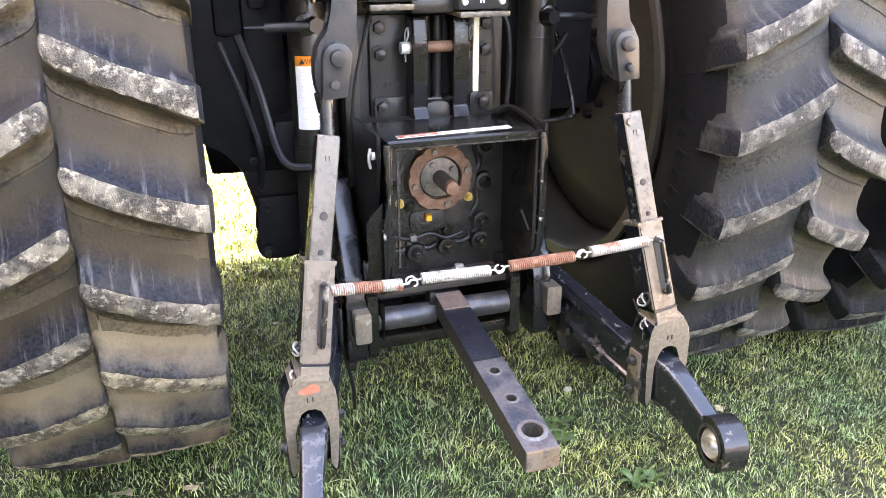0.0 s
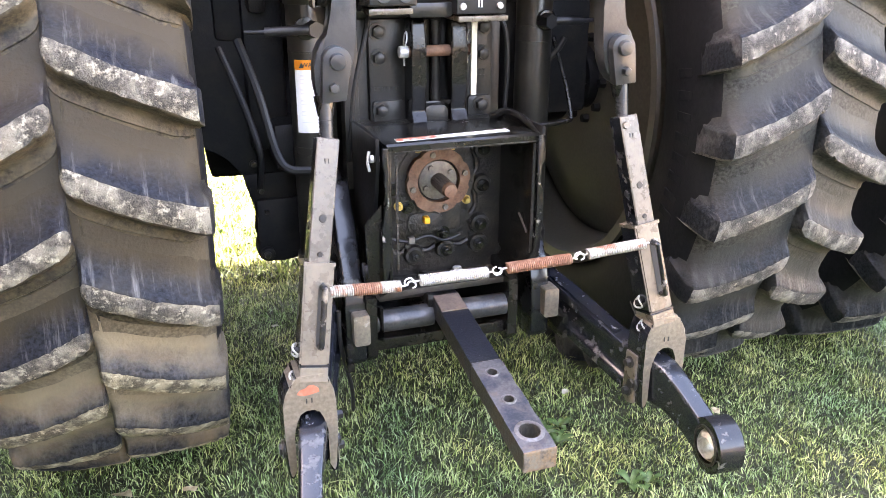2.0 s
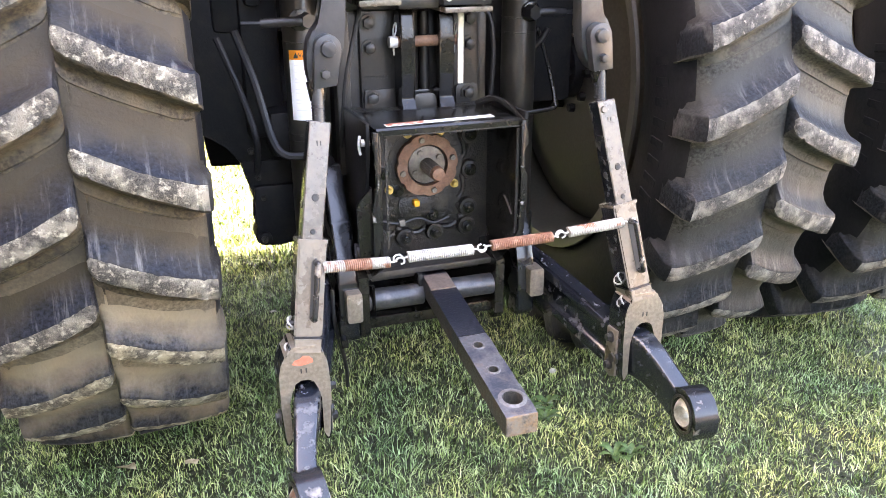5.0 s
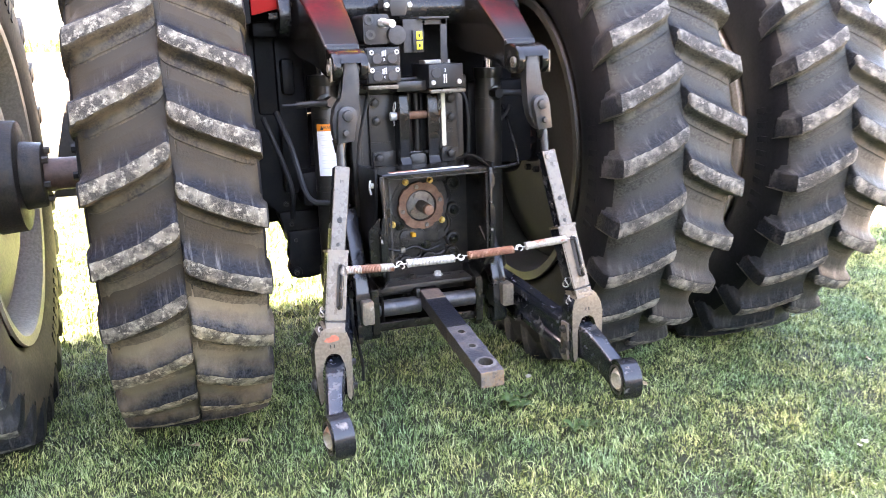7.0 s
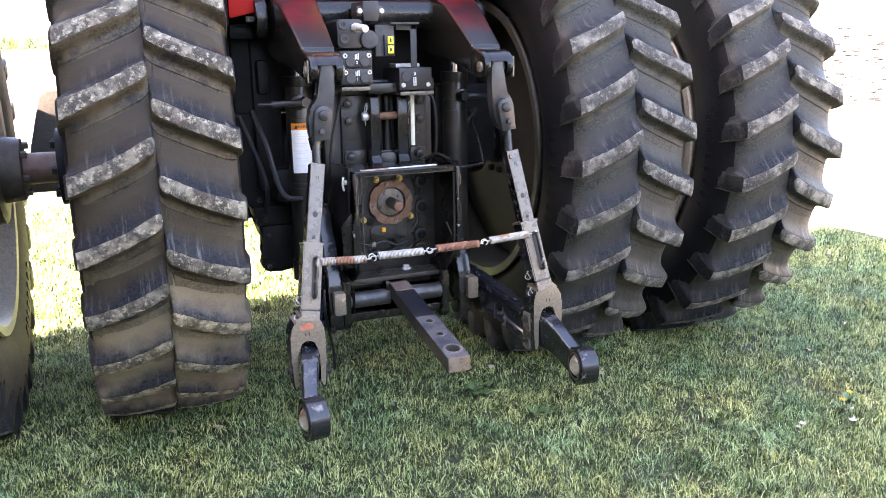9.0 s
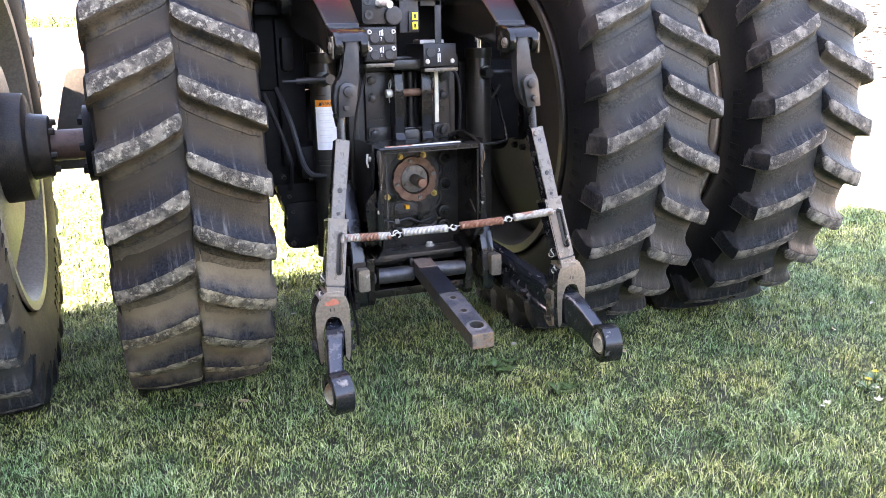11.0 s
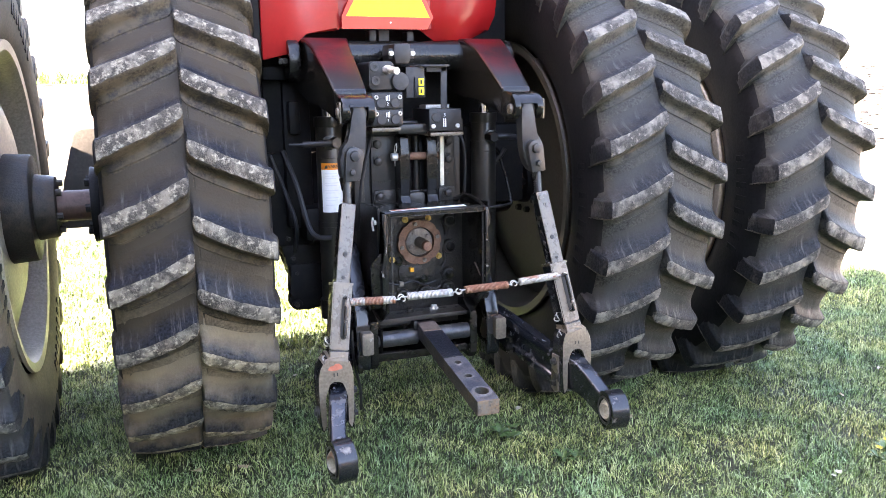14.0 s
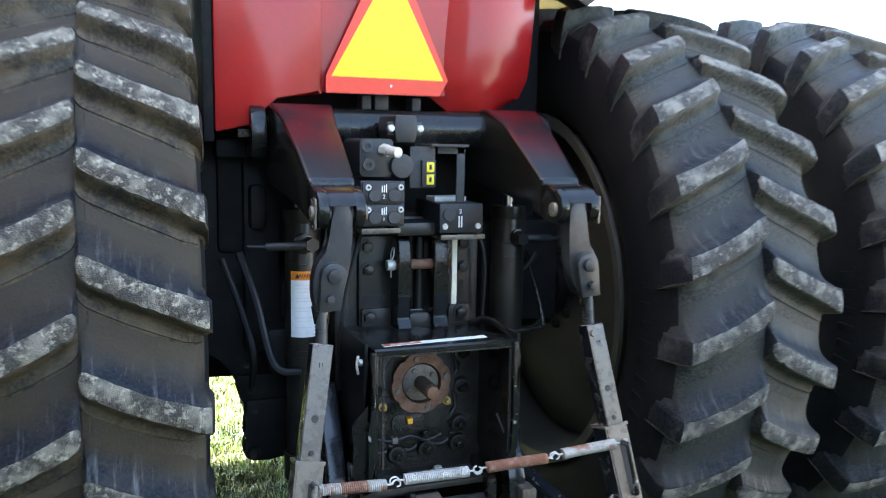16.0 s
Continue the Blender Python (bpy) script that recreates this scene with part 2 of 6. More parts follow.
GREYCAP = mat("grey rubber cap", (0.045, 0.044, 0.044), 0.6, grain_amt=0.2, bump=0.1)
HOSE = mat("black hose", (0.0075, 0.0075, 0.008), 0.5, grain_amt=0.3, bump=0.1)
# Silver of the outer rims, warmed for bounce off the sunlit grass
RIM = mat("dusty silver rim", (0.50, 0.425, 0.32), 0.45, second=(0.38, 0.315, 0.23), mix=(0.42, 0.76), scale=4, grain=80, bump=0.06, rough2=0.6)
# Darkened copies of rim and disc for the inner wheels' deep shade
SHADED_RIM = mat("dusty rim darkened for shade", (0.038, 0.034, 0.028), 0.4, metal=0.2, second=(0.024, 0.022, 0.018), mix=(0.42, 0.76), scale=4, grain=80, bump=0.05)
GUARD = mat("grey dusty sheet", (0.085, 0.078, 0.067), 0.6, second=(0.06, 0.054, 0.046), mix=(0.45, 0.7), scale=6, grain=60, bump=0.1)
SHADED_DISC = mat("wheel disc darkened for shade", (0.074, 0.0670, 0.0520), 0.34, second=(0.095, 0.086, 0.067), mix=(0.4, 0.8), scale=4, grain=80, bump=0.03, spec=0.4, rough2=0.5)
AXLE = mat("brown axle bar", (0.105, 0.060, 0.045), 0.5, metal=0.2, second=(0.15, 0.085, 0.062), mix=(0.45, 0.7), scale=15, grain=80, bump=0.2)
WALL = mat("added wall boards", (0.32, 0.26, 0.20), 0.8, second=(0.24, 0.19, 0.15), scale=2, bump=0.2)
LEAF = mat("weed leaf", (0.05, 0.10, 0.025), 0.5, second=(0.08, 0.14, 0.04), scale=30, bump=0.1)
DRY = mat("dry leaf", (0.33, 0.25, 0.15), 0.7, second=(0.45, 0.36, 0.24), scale=60, bump=0.1)
PETAL = mat("yellow petal", (0.62, 0.44, 0.03), 0.6, bump=0.05)
PALE = mat("pale litter", (0.42, 0.39, 0.33), 0.7, bump=0.05)


def grass_mat():
    m = bpy.data.materials.new("grass blade")
    m.use_nodes = True
    t = m.node_tree
    b = t.nodes["Principled BSDF"]
    N = t.nodes.new
    co = N("ShaderNodeTexCoord").outputs["Object"]
    geo = N("ShaderNodeNewGeometry")
    r = N("ShaderNodeValToRGB")
    e = r.color_ramp.elements
    e[0].color, e[1].color = (0.016, 0.027, 0.008, 1), (0.54, 0.620, 0.295, 1)
    for at, c in ((0.30, (0.068, 0.120, 0.027, 1)), (0.60, (0.178, 0.276, 0.080, 1)), (0.84, (0.355, 0.455, 0.172, 1))):
        k = e.new(at)
        k.color = c
    n = N("ShaderNodeTexNoise")
    n.inputs["Scale"].default_value, n.inputs["Detail"].default_value = 11.0, 6
    t.links.new(co, n.inputs["Vector"])
    a = N("ShaderNodeMath")
    a.operation = "MULTIPLY_ADD"
    t.links.new(n.outputs["Fac"], a.inputs[0])
    a.inputs[1].default_value = 1.25
    own = N("ShaderNodeMath")
    own.operation, own.inputs[1].default_value = "MULTIPLY", 0.95
    t.links.new(geo.outputs["Random Per Island"], own.inputs[0])
    t.links.new(own.outputs[0], a.inputs[2])
    s = N("ShaderNodeMath")
    s.operation = "MULTIPLY_ADD"
    t.links.new(a.outputs[0], s.inputs[0])
    s.inputs[1].default_value, s.inputs[2].default_value = 1.42, -0.965
    t.links.new(s.outputs[0], r.inputs["Fac"])
    tone = N("ShaderNodeValToRGB")
    q = tone.color_ramp.elements
    q[0].position, q[1].position = 0.34, 0.68
    q[0].color, q[1].color = (0.64, 0.80, 0.86, 1), (1.31, 1.09, 0.97, 1)
    n2 = N("ShaderNodeTexNoise")
    n2.inputs["Scale"].default_value, n2.inputs["Detail"].default_value = 3.1, 4
    t.links.new(co, n2.inputs["Vector"])
    t.links.new(n2.outputs["Fac"], tone.inputs["Fac"])
    mul = N("ShaderNodeMix")
    mul.data_type, mul.blend_type = "RGBA", "MULTIPLY"
    mul.inputs["Factor"].default_value = 1.0
    t.links.new(r.outputs["Color"], mul.inputs["A"])
    t.links.new(tone.outputs["Color"], mul.inputs["B"])
    t.links.new(mul.outputs["Result"], b.inputs["Base Color"])
    b.inputs["Roughness"].default_value = 0.35
    b.inputs["Specular IOR Level"].default_value = 0.4
    b.inputs["Subsurface Weight"].default_value = 0.0
    return m


def ground_mat():
    """Dark lawn soil with paler dry patches."""
    m = bpy.data.materials.new("ground soil and turf")
    m.use_nodes = True
    t = m.node_tree
    b = t.nodes["Principled BSDF"]
    N = t.nodes.new
    co = N("ShaderNodeTexCoord").outputs["Object"]
    n1, n2 = (N("ShaderNodeTexNoise") for _ in range(2))
    for n, sc in ((n1, 60), (n2, 1.6)):
        n.inputs["Scale"].default_value, n.inputs["Detail"].default_value = sc, 7
        t.links.new(co, n.inputs["Vector"])
    r1 = N("ShaderNodeValToRGB")
    r1.color_ramp.elements[0].position, r1.color_ramp.elements[1].position = 0.35, 0.68
    r1.color_ramp.elements[0].color, r1.color_ramp.elements[1].color = (0.012, 0.014, 0.006, 1), (0.042, 0.047, 0.020, 1)
    t.links.new(n1.outputs["Fac"], r1.inputs["Fac"])
    mx = N("ShaderNodeMix")
    mx.data_type = "RGBA"
    mr = N("ShaderNodeMapRange")
    mr.inputs["From Min"].default_value, mr.inputs["From Max"].default_value, mr.inputs["To Max"].default_value = 0.45, 0.7, 0.5
    t.links.new(n2.outputs["Fac"], mr.inputs["Value"])
    t.links.new(mr.outputs["Result"], mx.inputs["Factor"])
    t.links.new(r1.outputs["Color"], mx.inputs["A"])
    mx.inputs["B"].default_value = (0.052, 0.058, 0.025, 1)
    t.links.new(mx.outputs["Result"], b.inputs["Base Color"])
    b.inputs["Roughness"].default_value = 0.9
    bp = N("ShaderNodeBump")
    bp.inputs["Strength"].default_value, bp.inputs["Distance"].default_value = 0.6, 0.02
    t.links.new(n1.outputs["Fac"], bp.inputs["Height"])
    t.links.new(bp.outputs["Normal"], b.inputs["Normal"])
    return m


GRASS = grass_mat()
GROUND = ground_mat()
TRACK = mat("pale dry dirt", (0.38, 0.335, 0.275), 0.95, second=(0.30, 0.26, 0.205), mix=(0.4, 0.7), scale=0.8, grain=25, grain_amt=0.3, bump=0.5, dist=0.02)
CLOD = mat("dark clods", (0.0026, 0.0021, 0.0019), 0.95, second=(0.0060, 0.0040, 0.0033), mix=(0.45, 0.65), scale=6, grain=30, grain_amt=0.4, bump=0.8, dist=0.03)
SOIL = mat("dry tilled soil", (0.20, 0.172, 0.140), 0.95, second=(0.15, 0.126, 0.10), mix=(0.4, 0.65), scale=1.5, grain=12, grain_amt=0.4, bump=0.8, dist=0.05)


# ---- shape helpers ----
def part(name, bm, material, parent=None, label="", smooth=False):
    """One bmesh as one mesh object, under a thing or a part."""
    me = bpy.data.meshes.new(name)
    bmesh.ops.recalc_face_normals(bm, faces=bm.faces)
    bm.to_mesh(me)
    bm.free()
    for m in material if isinstance(material, (list, tuple)) else (material,):
        me.materials.append(m)
    if smooth:
        me.polygons.foreach_set("use_smooth", [True] * len(me.polygons))
        me.set_sharp_from_angle(angle=radians(38))
    ob = new(name, me)
    ob.parent = parent
    if label:
        ob["label"] = label
    return ob


def box(bm, lo, hi, bevel=0.0, m=None):
    v = bmesh.ops.create_cube(bm, size=1)["verts"]
    c, d = [(a + b) / 2 for a, b in zip(lo, hi)], [abs(b - a) for a, b in zip(lo, hi)]
    for p in v:
        p.co = Vector((c[i] + p.co[i] * d[i] for i in range(3)))
    if bevel:
        es = list({e for p in v for e in p.link_edges})
        v = bmesh.ops.bevel(bm, geom=es, offset=bevel, segments=2, profile=0.6, affect="EDGES", clamp_overlap=True)["verts"]
    if m is not None:
        bmesh.ops.transform(bm, matrix=m, verts=v)
    return v


def cyl(bm, a, b, r, r2=None, seg=24, bevel=0.0):
    """A capped cylinder or cone from a to b."""
    a, b = Vector(a), Vector(b)
    d = b - a
    m = Matrix.Translation((a + b) / 2) @ d.to_track_quat("Z", "Y").to_matrix().to_4x4()
    v = bmesh.ops.create_cone(bm, cap_ends=True, segments=seg, radius1=r, radius2=r if r2 is None else r2, depth=d.length, matrix=m)["verts"]
    if bevel:
        ax = d.normalized()
        es = list({e for p in v for e in p.link_edges if abs((e.verts[0].co - e.verts[1].co).normalized().dot(ax)) < 0.2})
        bmesh.ops.bevel(bm, geom=es, offset=bevel, segments=2, profile=0.6, affect="EDGES", clamp_overlap=True)
    return v


def prism(bm, outline, axis, a, b, bevel=0.0):
    """A flat outline pulled along an axis from a to b; the outline gives the other two coordinates in order."""
    def at(p, w):
        q = list(p)
        q.insert("xyz".index(axis), w)
        return Vector(q)
    lo = [bm.verts.new(at(p, a)) for p in outline]
    hi = [bm.verts.new(at(p, b)) for p in outline]
    n = len(outline)
    fs = [bm.faces.new(lo[::-1]), bm.faces.new(hi)]
    fs += [bm.faces.new((lo[i], lo[(i + 1) % n], hi[(i + 1) % n], hi[i])) for i in range(n)]
    if bevel:
        es = list({e for f in fs for e in f.edges})
        bmesh.ops.bevel(bm, geom=es, offset=bevel, segments=2, profile=0.6, affect="EDGES", clamp_overlap=True)


def rounded(cx, cy, w, h, r, n=5):
    """Outline of a rectangle with round corners."""
    pts = []
    for sx, sy, a0 in ((1, 1, 0), (-1, 1, 90), (-1, -1, 180), (1, -1, 270)):
        for k in range(n + 1):
            a = radians(a0 + 90 * k / n)
            pts.append((cx + sx * (w / 2 - r) + r * math.cos(a), cy + sy * (h / 2 - r) + r * math.sin(a)))
    return pts


def sweep(bm, pts, r, seg=8, close=True):
    """A round bar along points; r is one radius or one a point."""
    pts = [Vector(p) for p in pts]
    rings, side = [], None
    for i, p in enumerate(pts):
        d = (pts[min(i + 1, len(pts) - 1)] - pts[max(i - 1, 0)]).normalized()
        side = d.orthogonal() if side is None else (side - d * side.dot(d))
        side.normalize()
        up = d.cross(side)
        rr = r[i] if isinstance(r, (list, tuple)) else r
        rings.append([bm.verts.new(p + (side * math.cos(2 * math.pi * k / seg) + up * math.sin(2 * math.pi * k / seg)) * rr) for k in range(seg)])
    for a, b in zip(rings, rings[1:]):
        for k in range(seg):
            bm.faces.new((a[k], a[(k + 1) % seg], b[(k + 1) % seg], b[k]))
    if close:
        bm.faces.new(rings[0][::-1])
        bm.faces.new(rings[-1])


def smooth_path(pts, n=6):
    """A soft line through the given points."""
    p = [Vector(q) for q in pts]
    p = [p[0] * 2 - p[1]] + p + [p[-1] * 2 - p[-2]]
    out = []
    for i in range(1, len(p) - 2):
        for k in range(n):
            t = k / n
            out.append(0.5 * ((2 * p[i]) + (p[i + 1] - p[i - 1]) * t + (2 * p[i - 1] - 5 * p[i] + 4 * p[i + 1] - p[i + 2]) * t * t
                              + (3 * p[i] - p[i - 1] - 3 * p[i + 1] + p[i + 2]) * t ** 3))
    return out + [p[-2]]


def lathe(bm, profile, seg=96, closed=False):
    """Rings about the x axis from (x, radius) pairs."""
    rings = [[bm.verts.new((x, -r * math.cos(2 * math.pi * k / seg), r * math.sin(2 * math.pi * k / seg))) for k in range(seg)] for x, r in profile]
    pairs = list(zip(rings, rings[1:])) + ([(rings[-1], rings[0])] if closed else [])
    for a, b in pairs:
        for k in range(seg):
            bm.faces.new((a[k], a[(k + 1) % seg], b[(k + 1) % seg], b[k]))


def ring(bm, c, axis, r_out, r_in, depth, seg=32, n_scallop=0, scallop=0.0):
    """A flat ring whose axis is x or y, centred at c."""
    def P(a, r, w):
        u, v = r * math.cos(a), r * math.sin(a)
        return Vector((c[0] + u, c[1] + w, c[2] + v)) if axis == "y" else Vector((c[0] + w, c[1] + u, c[2] + v))
    rows = []
    for rr, w in ((r_in, -1), (r_out, -1), (r_out, 1), (r_in, 1)):
        rows.append([])
        for k in range(seg):
            a = 2 * math.pi * k / seg
            q = rr - (scallop * max(0, math.cos(n_scallop * a)) ** 3 if n_scallop and rr == r_out else 0)
            rows[-1].append(bm.verts.new(P(a, q, w * depth / 2)))
    for i in range(4):
        a, b = rows[i], rows[(i + 1) % 4]
        for k in range(seg):
            bm.faces.new((a[k], a[(k + 1) % seg], b[(k + 1) % seg], b[k]))


def hexbolt(bm, c, r, h=0.012, washer=True, axis="y"):
    """A hexagon head with its washer, facing back (y), up (z) or sideways (x)."""
    d = {"y": Vector((0, -1, 0)), "z": Vector((0, 0, 1)), "x": Vector((-1, 0, 0)), "X": Vector((1, 0, 0))}[axis]
    c = Vector(c)
    if washer:
        cyl(bm, c, c + d * h * 0.3, r * 1.35, seg=20)
        c = c + d * h * 0.3
    cyl(bm, c, c + d * h, r, r * 0.93, seg=6)
    cyl(bm, c + d * h, c + d * h * 1.12, r * 0.75, r * 0.6, seg=12)


def words(text, size, m, material, parent, name="lettering", deep=0.0008):
    """Raised or printed letters as a mesh."""
    cu = bpy.data.curves.new(name, "FONT")
    cu.body, cu.size, cu.extrude, cu.align_x, cu.align_y = text, size, deep, "CENTER", "CENTER"
    tmp = bpy.data.objects.new("tmp", cu)
    scene.collection.objects.link(tmp)
    bpy.context.view_layer.update()
    me = bpy.data.meshes.new_from_object(tmp)
    bpy.data.objects.remove(tmp)
    bpy.data.curves.remove(cu)
    me.transform(m)
    me.materials.clear()
    me.materials.append(material)
    me.name = name
    ob = new(name, me)
    ob.parent = parent
    return ob


FACE_BACK = Matrix.Rotation(radians(90), 4, "X")      # text that faces -y

# ---- ground ----
bm = bmesh.new()
bmesh.ops.create_grid(bm, x_segments=60, y_segments=60, size=400)
tagged(part("ground", bm, GROUND), "mown green lawn running out to open country", "lawn", kind="structure")
FIELD_EDGE = [((12.5, -60), (1.0, -0.3)), ((12.5, -10), (1.0, 0.0)), ((12.5, 11), (0.85, 0.5)), ((6, 16), (0.5, 0.85)), ((-5, 18), (0.1, 1.0)), ((-60, 18), (-0.3, 1.0))]
bm = bmesh.new()
rows = []
for far in (-0.6, 0.0, 3, 8, 15, 25, 40, 60, 120, 300):
    rows.append([bm.verts.new((x + u * far, y + v * far, 0.012 + 0.062 * max(0.0, min(far, 60) - 1.0))) for (x, y), (u, v) in FIELD_EDGE])
for a, b in zip(rows, rows[1:]):
    for k in range(len(a) - 1):
        bm.faces.new((a[k], a[k + 1], b[k + 1], b[k]))
bmesh.ops.recalc_face_normals(bm, faces=bm.faces)
bmesh.ops.solidify(bm, geom=bm.faces[:], thickness=0.3)
tagged(part("field", bm, SOIL, smooth=True), "tilled field rising beyond the lawn, strewn with clods", "field", kind="structure")
bm = bmesh.new()
prism(bm, [(4.18, -60), (12.6, -60), (12.6, 11.2), (6.1, 16.3), (-5, 18.3), (-60, 18.3), (-60, 13), (-4, 12), (3.6, 10), (4.3, 8)], "z", -0.3, 0.008)
tagged(part("dirt_track", bm, TRACK), "pale dry dirt track beside the lawn", "track", kind="structure")
# unseen wall added to shade the tractor, its end level with the rear axle
bm = bmesh.new()
box(bm, (-6.5, -30, 0), (-6.2, 0.75, 10.95))
tagged(part("wall_barn", bm, WALL), "tall plain unseen wall added to shade the lawn", "wall", kind="structure")
# Low unseen wall behind, added as a dark band for reflections
bm = bmesh.new()
box(bm, (-6.2, -12.3, 0), (9.5, -12.0, 2.8))
tagged(part("wall_shed", bm, WALL), "low plain unseen wall added to darken reflections", "wall", kind="structure")

# ---- the tractor ----
TC = 0.015
tractor = tagged(new("tractor"), "large red farm tractor with dual rear wheels on a lawn", "tractor")
tractor.location = (TC, 0, 0)
Z_AXLE, LUGS = 1.008, 28


def tyre_profile():
    half = [(0.225, 0.665), (0.242, 0.69), (0.255, 0.735), (0.265, 0.80), (0.268, 0.86), (0.264, 0.915), (0.252, 0.955), (0.226, 0.980), (0.17, 0.997), (0.10, 1.006), (0.05, 1.009)]
    # the mould line runs a little off the middle
    line = [(0.0205, 1.010), (0.0190, 1.004), (0.0166, 1.004), (0.0150, 1.010)]
    return half + line + [(-x, r) for x, r in half[::-1]]


def carcass_r(u):
    """Radius of the bare carcass at a distance u from its middle."""
    pts = [(x, r) for x, r in tyre_profile()[:11] if r > 0.85][::-1]
    for (x0, r0), (x1, r1) in zip(pts, pts[1:]):
        if u <= x1:
            return r0 + (r1 - r0) * max(0.0, u - x0) / (x1 - x0)
    return pts[-1][1]


def lug_mesh(side, seed, upper, flank, face):
    """One tread bar of a tyre, a little chipped. It runs from the middle out over the shoulder; side -1 or 1."""
    rnd = random.Random(seed)
    bm = bmesh.new()
    keys = [(0.000, -0.15, 0.70, 1.045), (0.007, -0.25, 1.38, 1.053), (0.018, -0.65, 1.56, 1.055), (0.045, -1.45, 1.58, 1.055), (0.09, -2.75, 1.53, 1.054), (0.135, -3.9, 1.51, 1.052),
            (0.185, -5.0, 1.58, 1.048), (0.23, -6.0, 1.70, 1.041), (0.256, -6.5, 1.78, 1.033), (0.264, -6.8, 1.8, 1.005), (0.268, -7.0, 1.9, 0.955), (0.266, -7.1, 1.9, 0.915)]
    steps = []
    for p, q in zip(keys, keys[1:]):
        n = 4 if 0.01 < p[0] < 0.235 else 1
        steps += [tuple(u + (v - u) * k / n for u, v in zip(p, q)) for k in range(n)]
    steps.append(keys[-1])
    rows, inner = [], 0
    for u, deg, hw, top in steps:
        base = min(carcass_r(abs(u)), top - 0.03)
        inner += u < 0.261
        ch, cl, dz = rnd.gauss(0, 0.05), rnd.gauss(0, 0.06), rnd.gauss(0, 0.0010)
        if rnd.random() < 0.08:
            cl += rnd.uniform(0.10, 0.28)
        h = top - base
        w = 1.0 if u < 0.21 else max(0.62, 1.0 - (u - 0.21) * 6.5)
        sec = [(deg + hw + 5.8 * w, base - 0.003), (deg + hw + 4.4 * w, base + 0.02 * h), (deg + hw + 3.1 * w, base + 0.09 * h), (deg + hw + 2.0 * w, base + 0.24 * h), (deg + hw + 1.15 * w, base + 0.47 * h), (deg + hw + 0.32 + ch, top - 0.007), (deg + hw - 0.10 + ch, top - 0.001 + dz),
               (deg, top + 0.0012 + dz), (deg - hw + 0.12 + cl, top - 0.001 + dz), (deg - hw - 0.22 + cl, top - 0.007), (deg - hw - 0.55, base + 0.48 * h), (deg - hw - 0.95 * w, base + 0.20 * h), (deg - hw - 1.6 * w, base + 0.07 * h), (deg - hw - 2.6 * w, base + 0.0045), (deg - hw - 2.74 * w, base + 0.0012), (deg - hw - 3.9 * w, base - 0.003)]
        ox = side * 0.004 * (u > 0.25)
        row = []
        for k, (a, r) in enumerate(sec):
            xx = side * u + (ox if 4 < k < 12 else -ox)
            row.append(bm.verts.new((xx, -r * math.cos(radians(a)), r * math.sin(radians(a)))))
        rows.append(row)
    for i, (a, b) in enumerate(zip(rows, rows[1:])):
        for k in range(15):
            f = bm.faces.new((a[k], a[k + 1], b[k + 1], b[k]))
            # Bluish above, brown below: real dust, with sky and ground light painted in
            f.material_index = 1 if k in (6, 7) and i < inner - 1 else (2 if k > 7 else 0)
            f.smooth = True
    bm.faces.new(rows[0])
    bm.faces.new(rows[-1][::-1])
    bmesh.ops.recalc_face_normals(bm, faces=bm.faces)
    me = bpy.data.meshes.new("tread_lug")
    bm.to_mesh(me)
    bm.free()
    me.set_sharp_from_angle(angle=radians(42))
    for m in (upper, face, flank):
        me.materials.append(m)
    return me


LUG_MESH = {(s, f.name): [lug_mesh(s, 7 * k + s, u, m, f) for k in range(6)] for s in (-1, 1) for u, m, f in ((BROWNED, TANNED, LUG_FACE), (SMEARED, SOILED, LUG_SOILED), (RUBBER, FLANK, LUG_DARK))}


def shared(bm, name, material):
    """A mesh that several objects use."""
    bmesh.ops.recalc_face_normals(bm, faces=bm.faces)
    me = bpy.data.meshes.new(name)
    bm.to_mesh(me)
    bm.free()
    me.materials.append(material)
    return me


bm = bmesh.new()
cyl(bm, (0, 0, 0), (0, 0, 0.022), 0.017, 0.015, 6)
NUT_MESH = shared(bm, "wheel_nut", SHADE_IRON)
bm = bmesh.new()
box(bm, (-0.003, -0.012, -0.032), (0.003, 0.012, 0.032), 0.002)
MARK_MESH = shared(bm, "sidewall_mark", SIDEWALL)


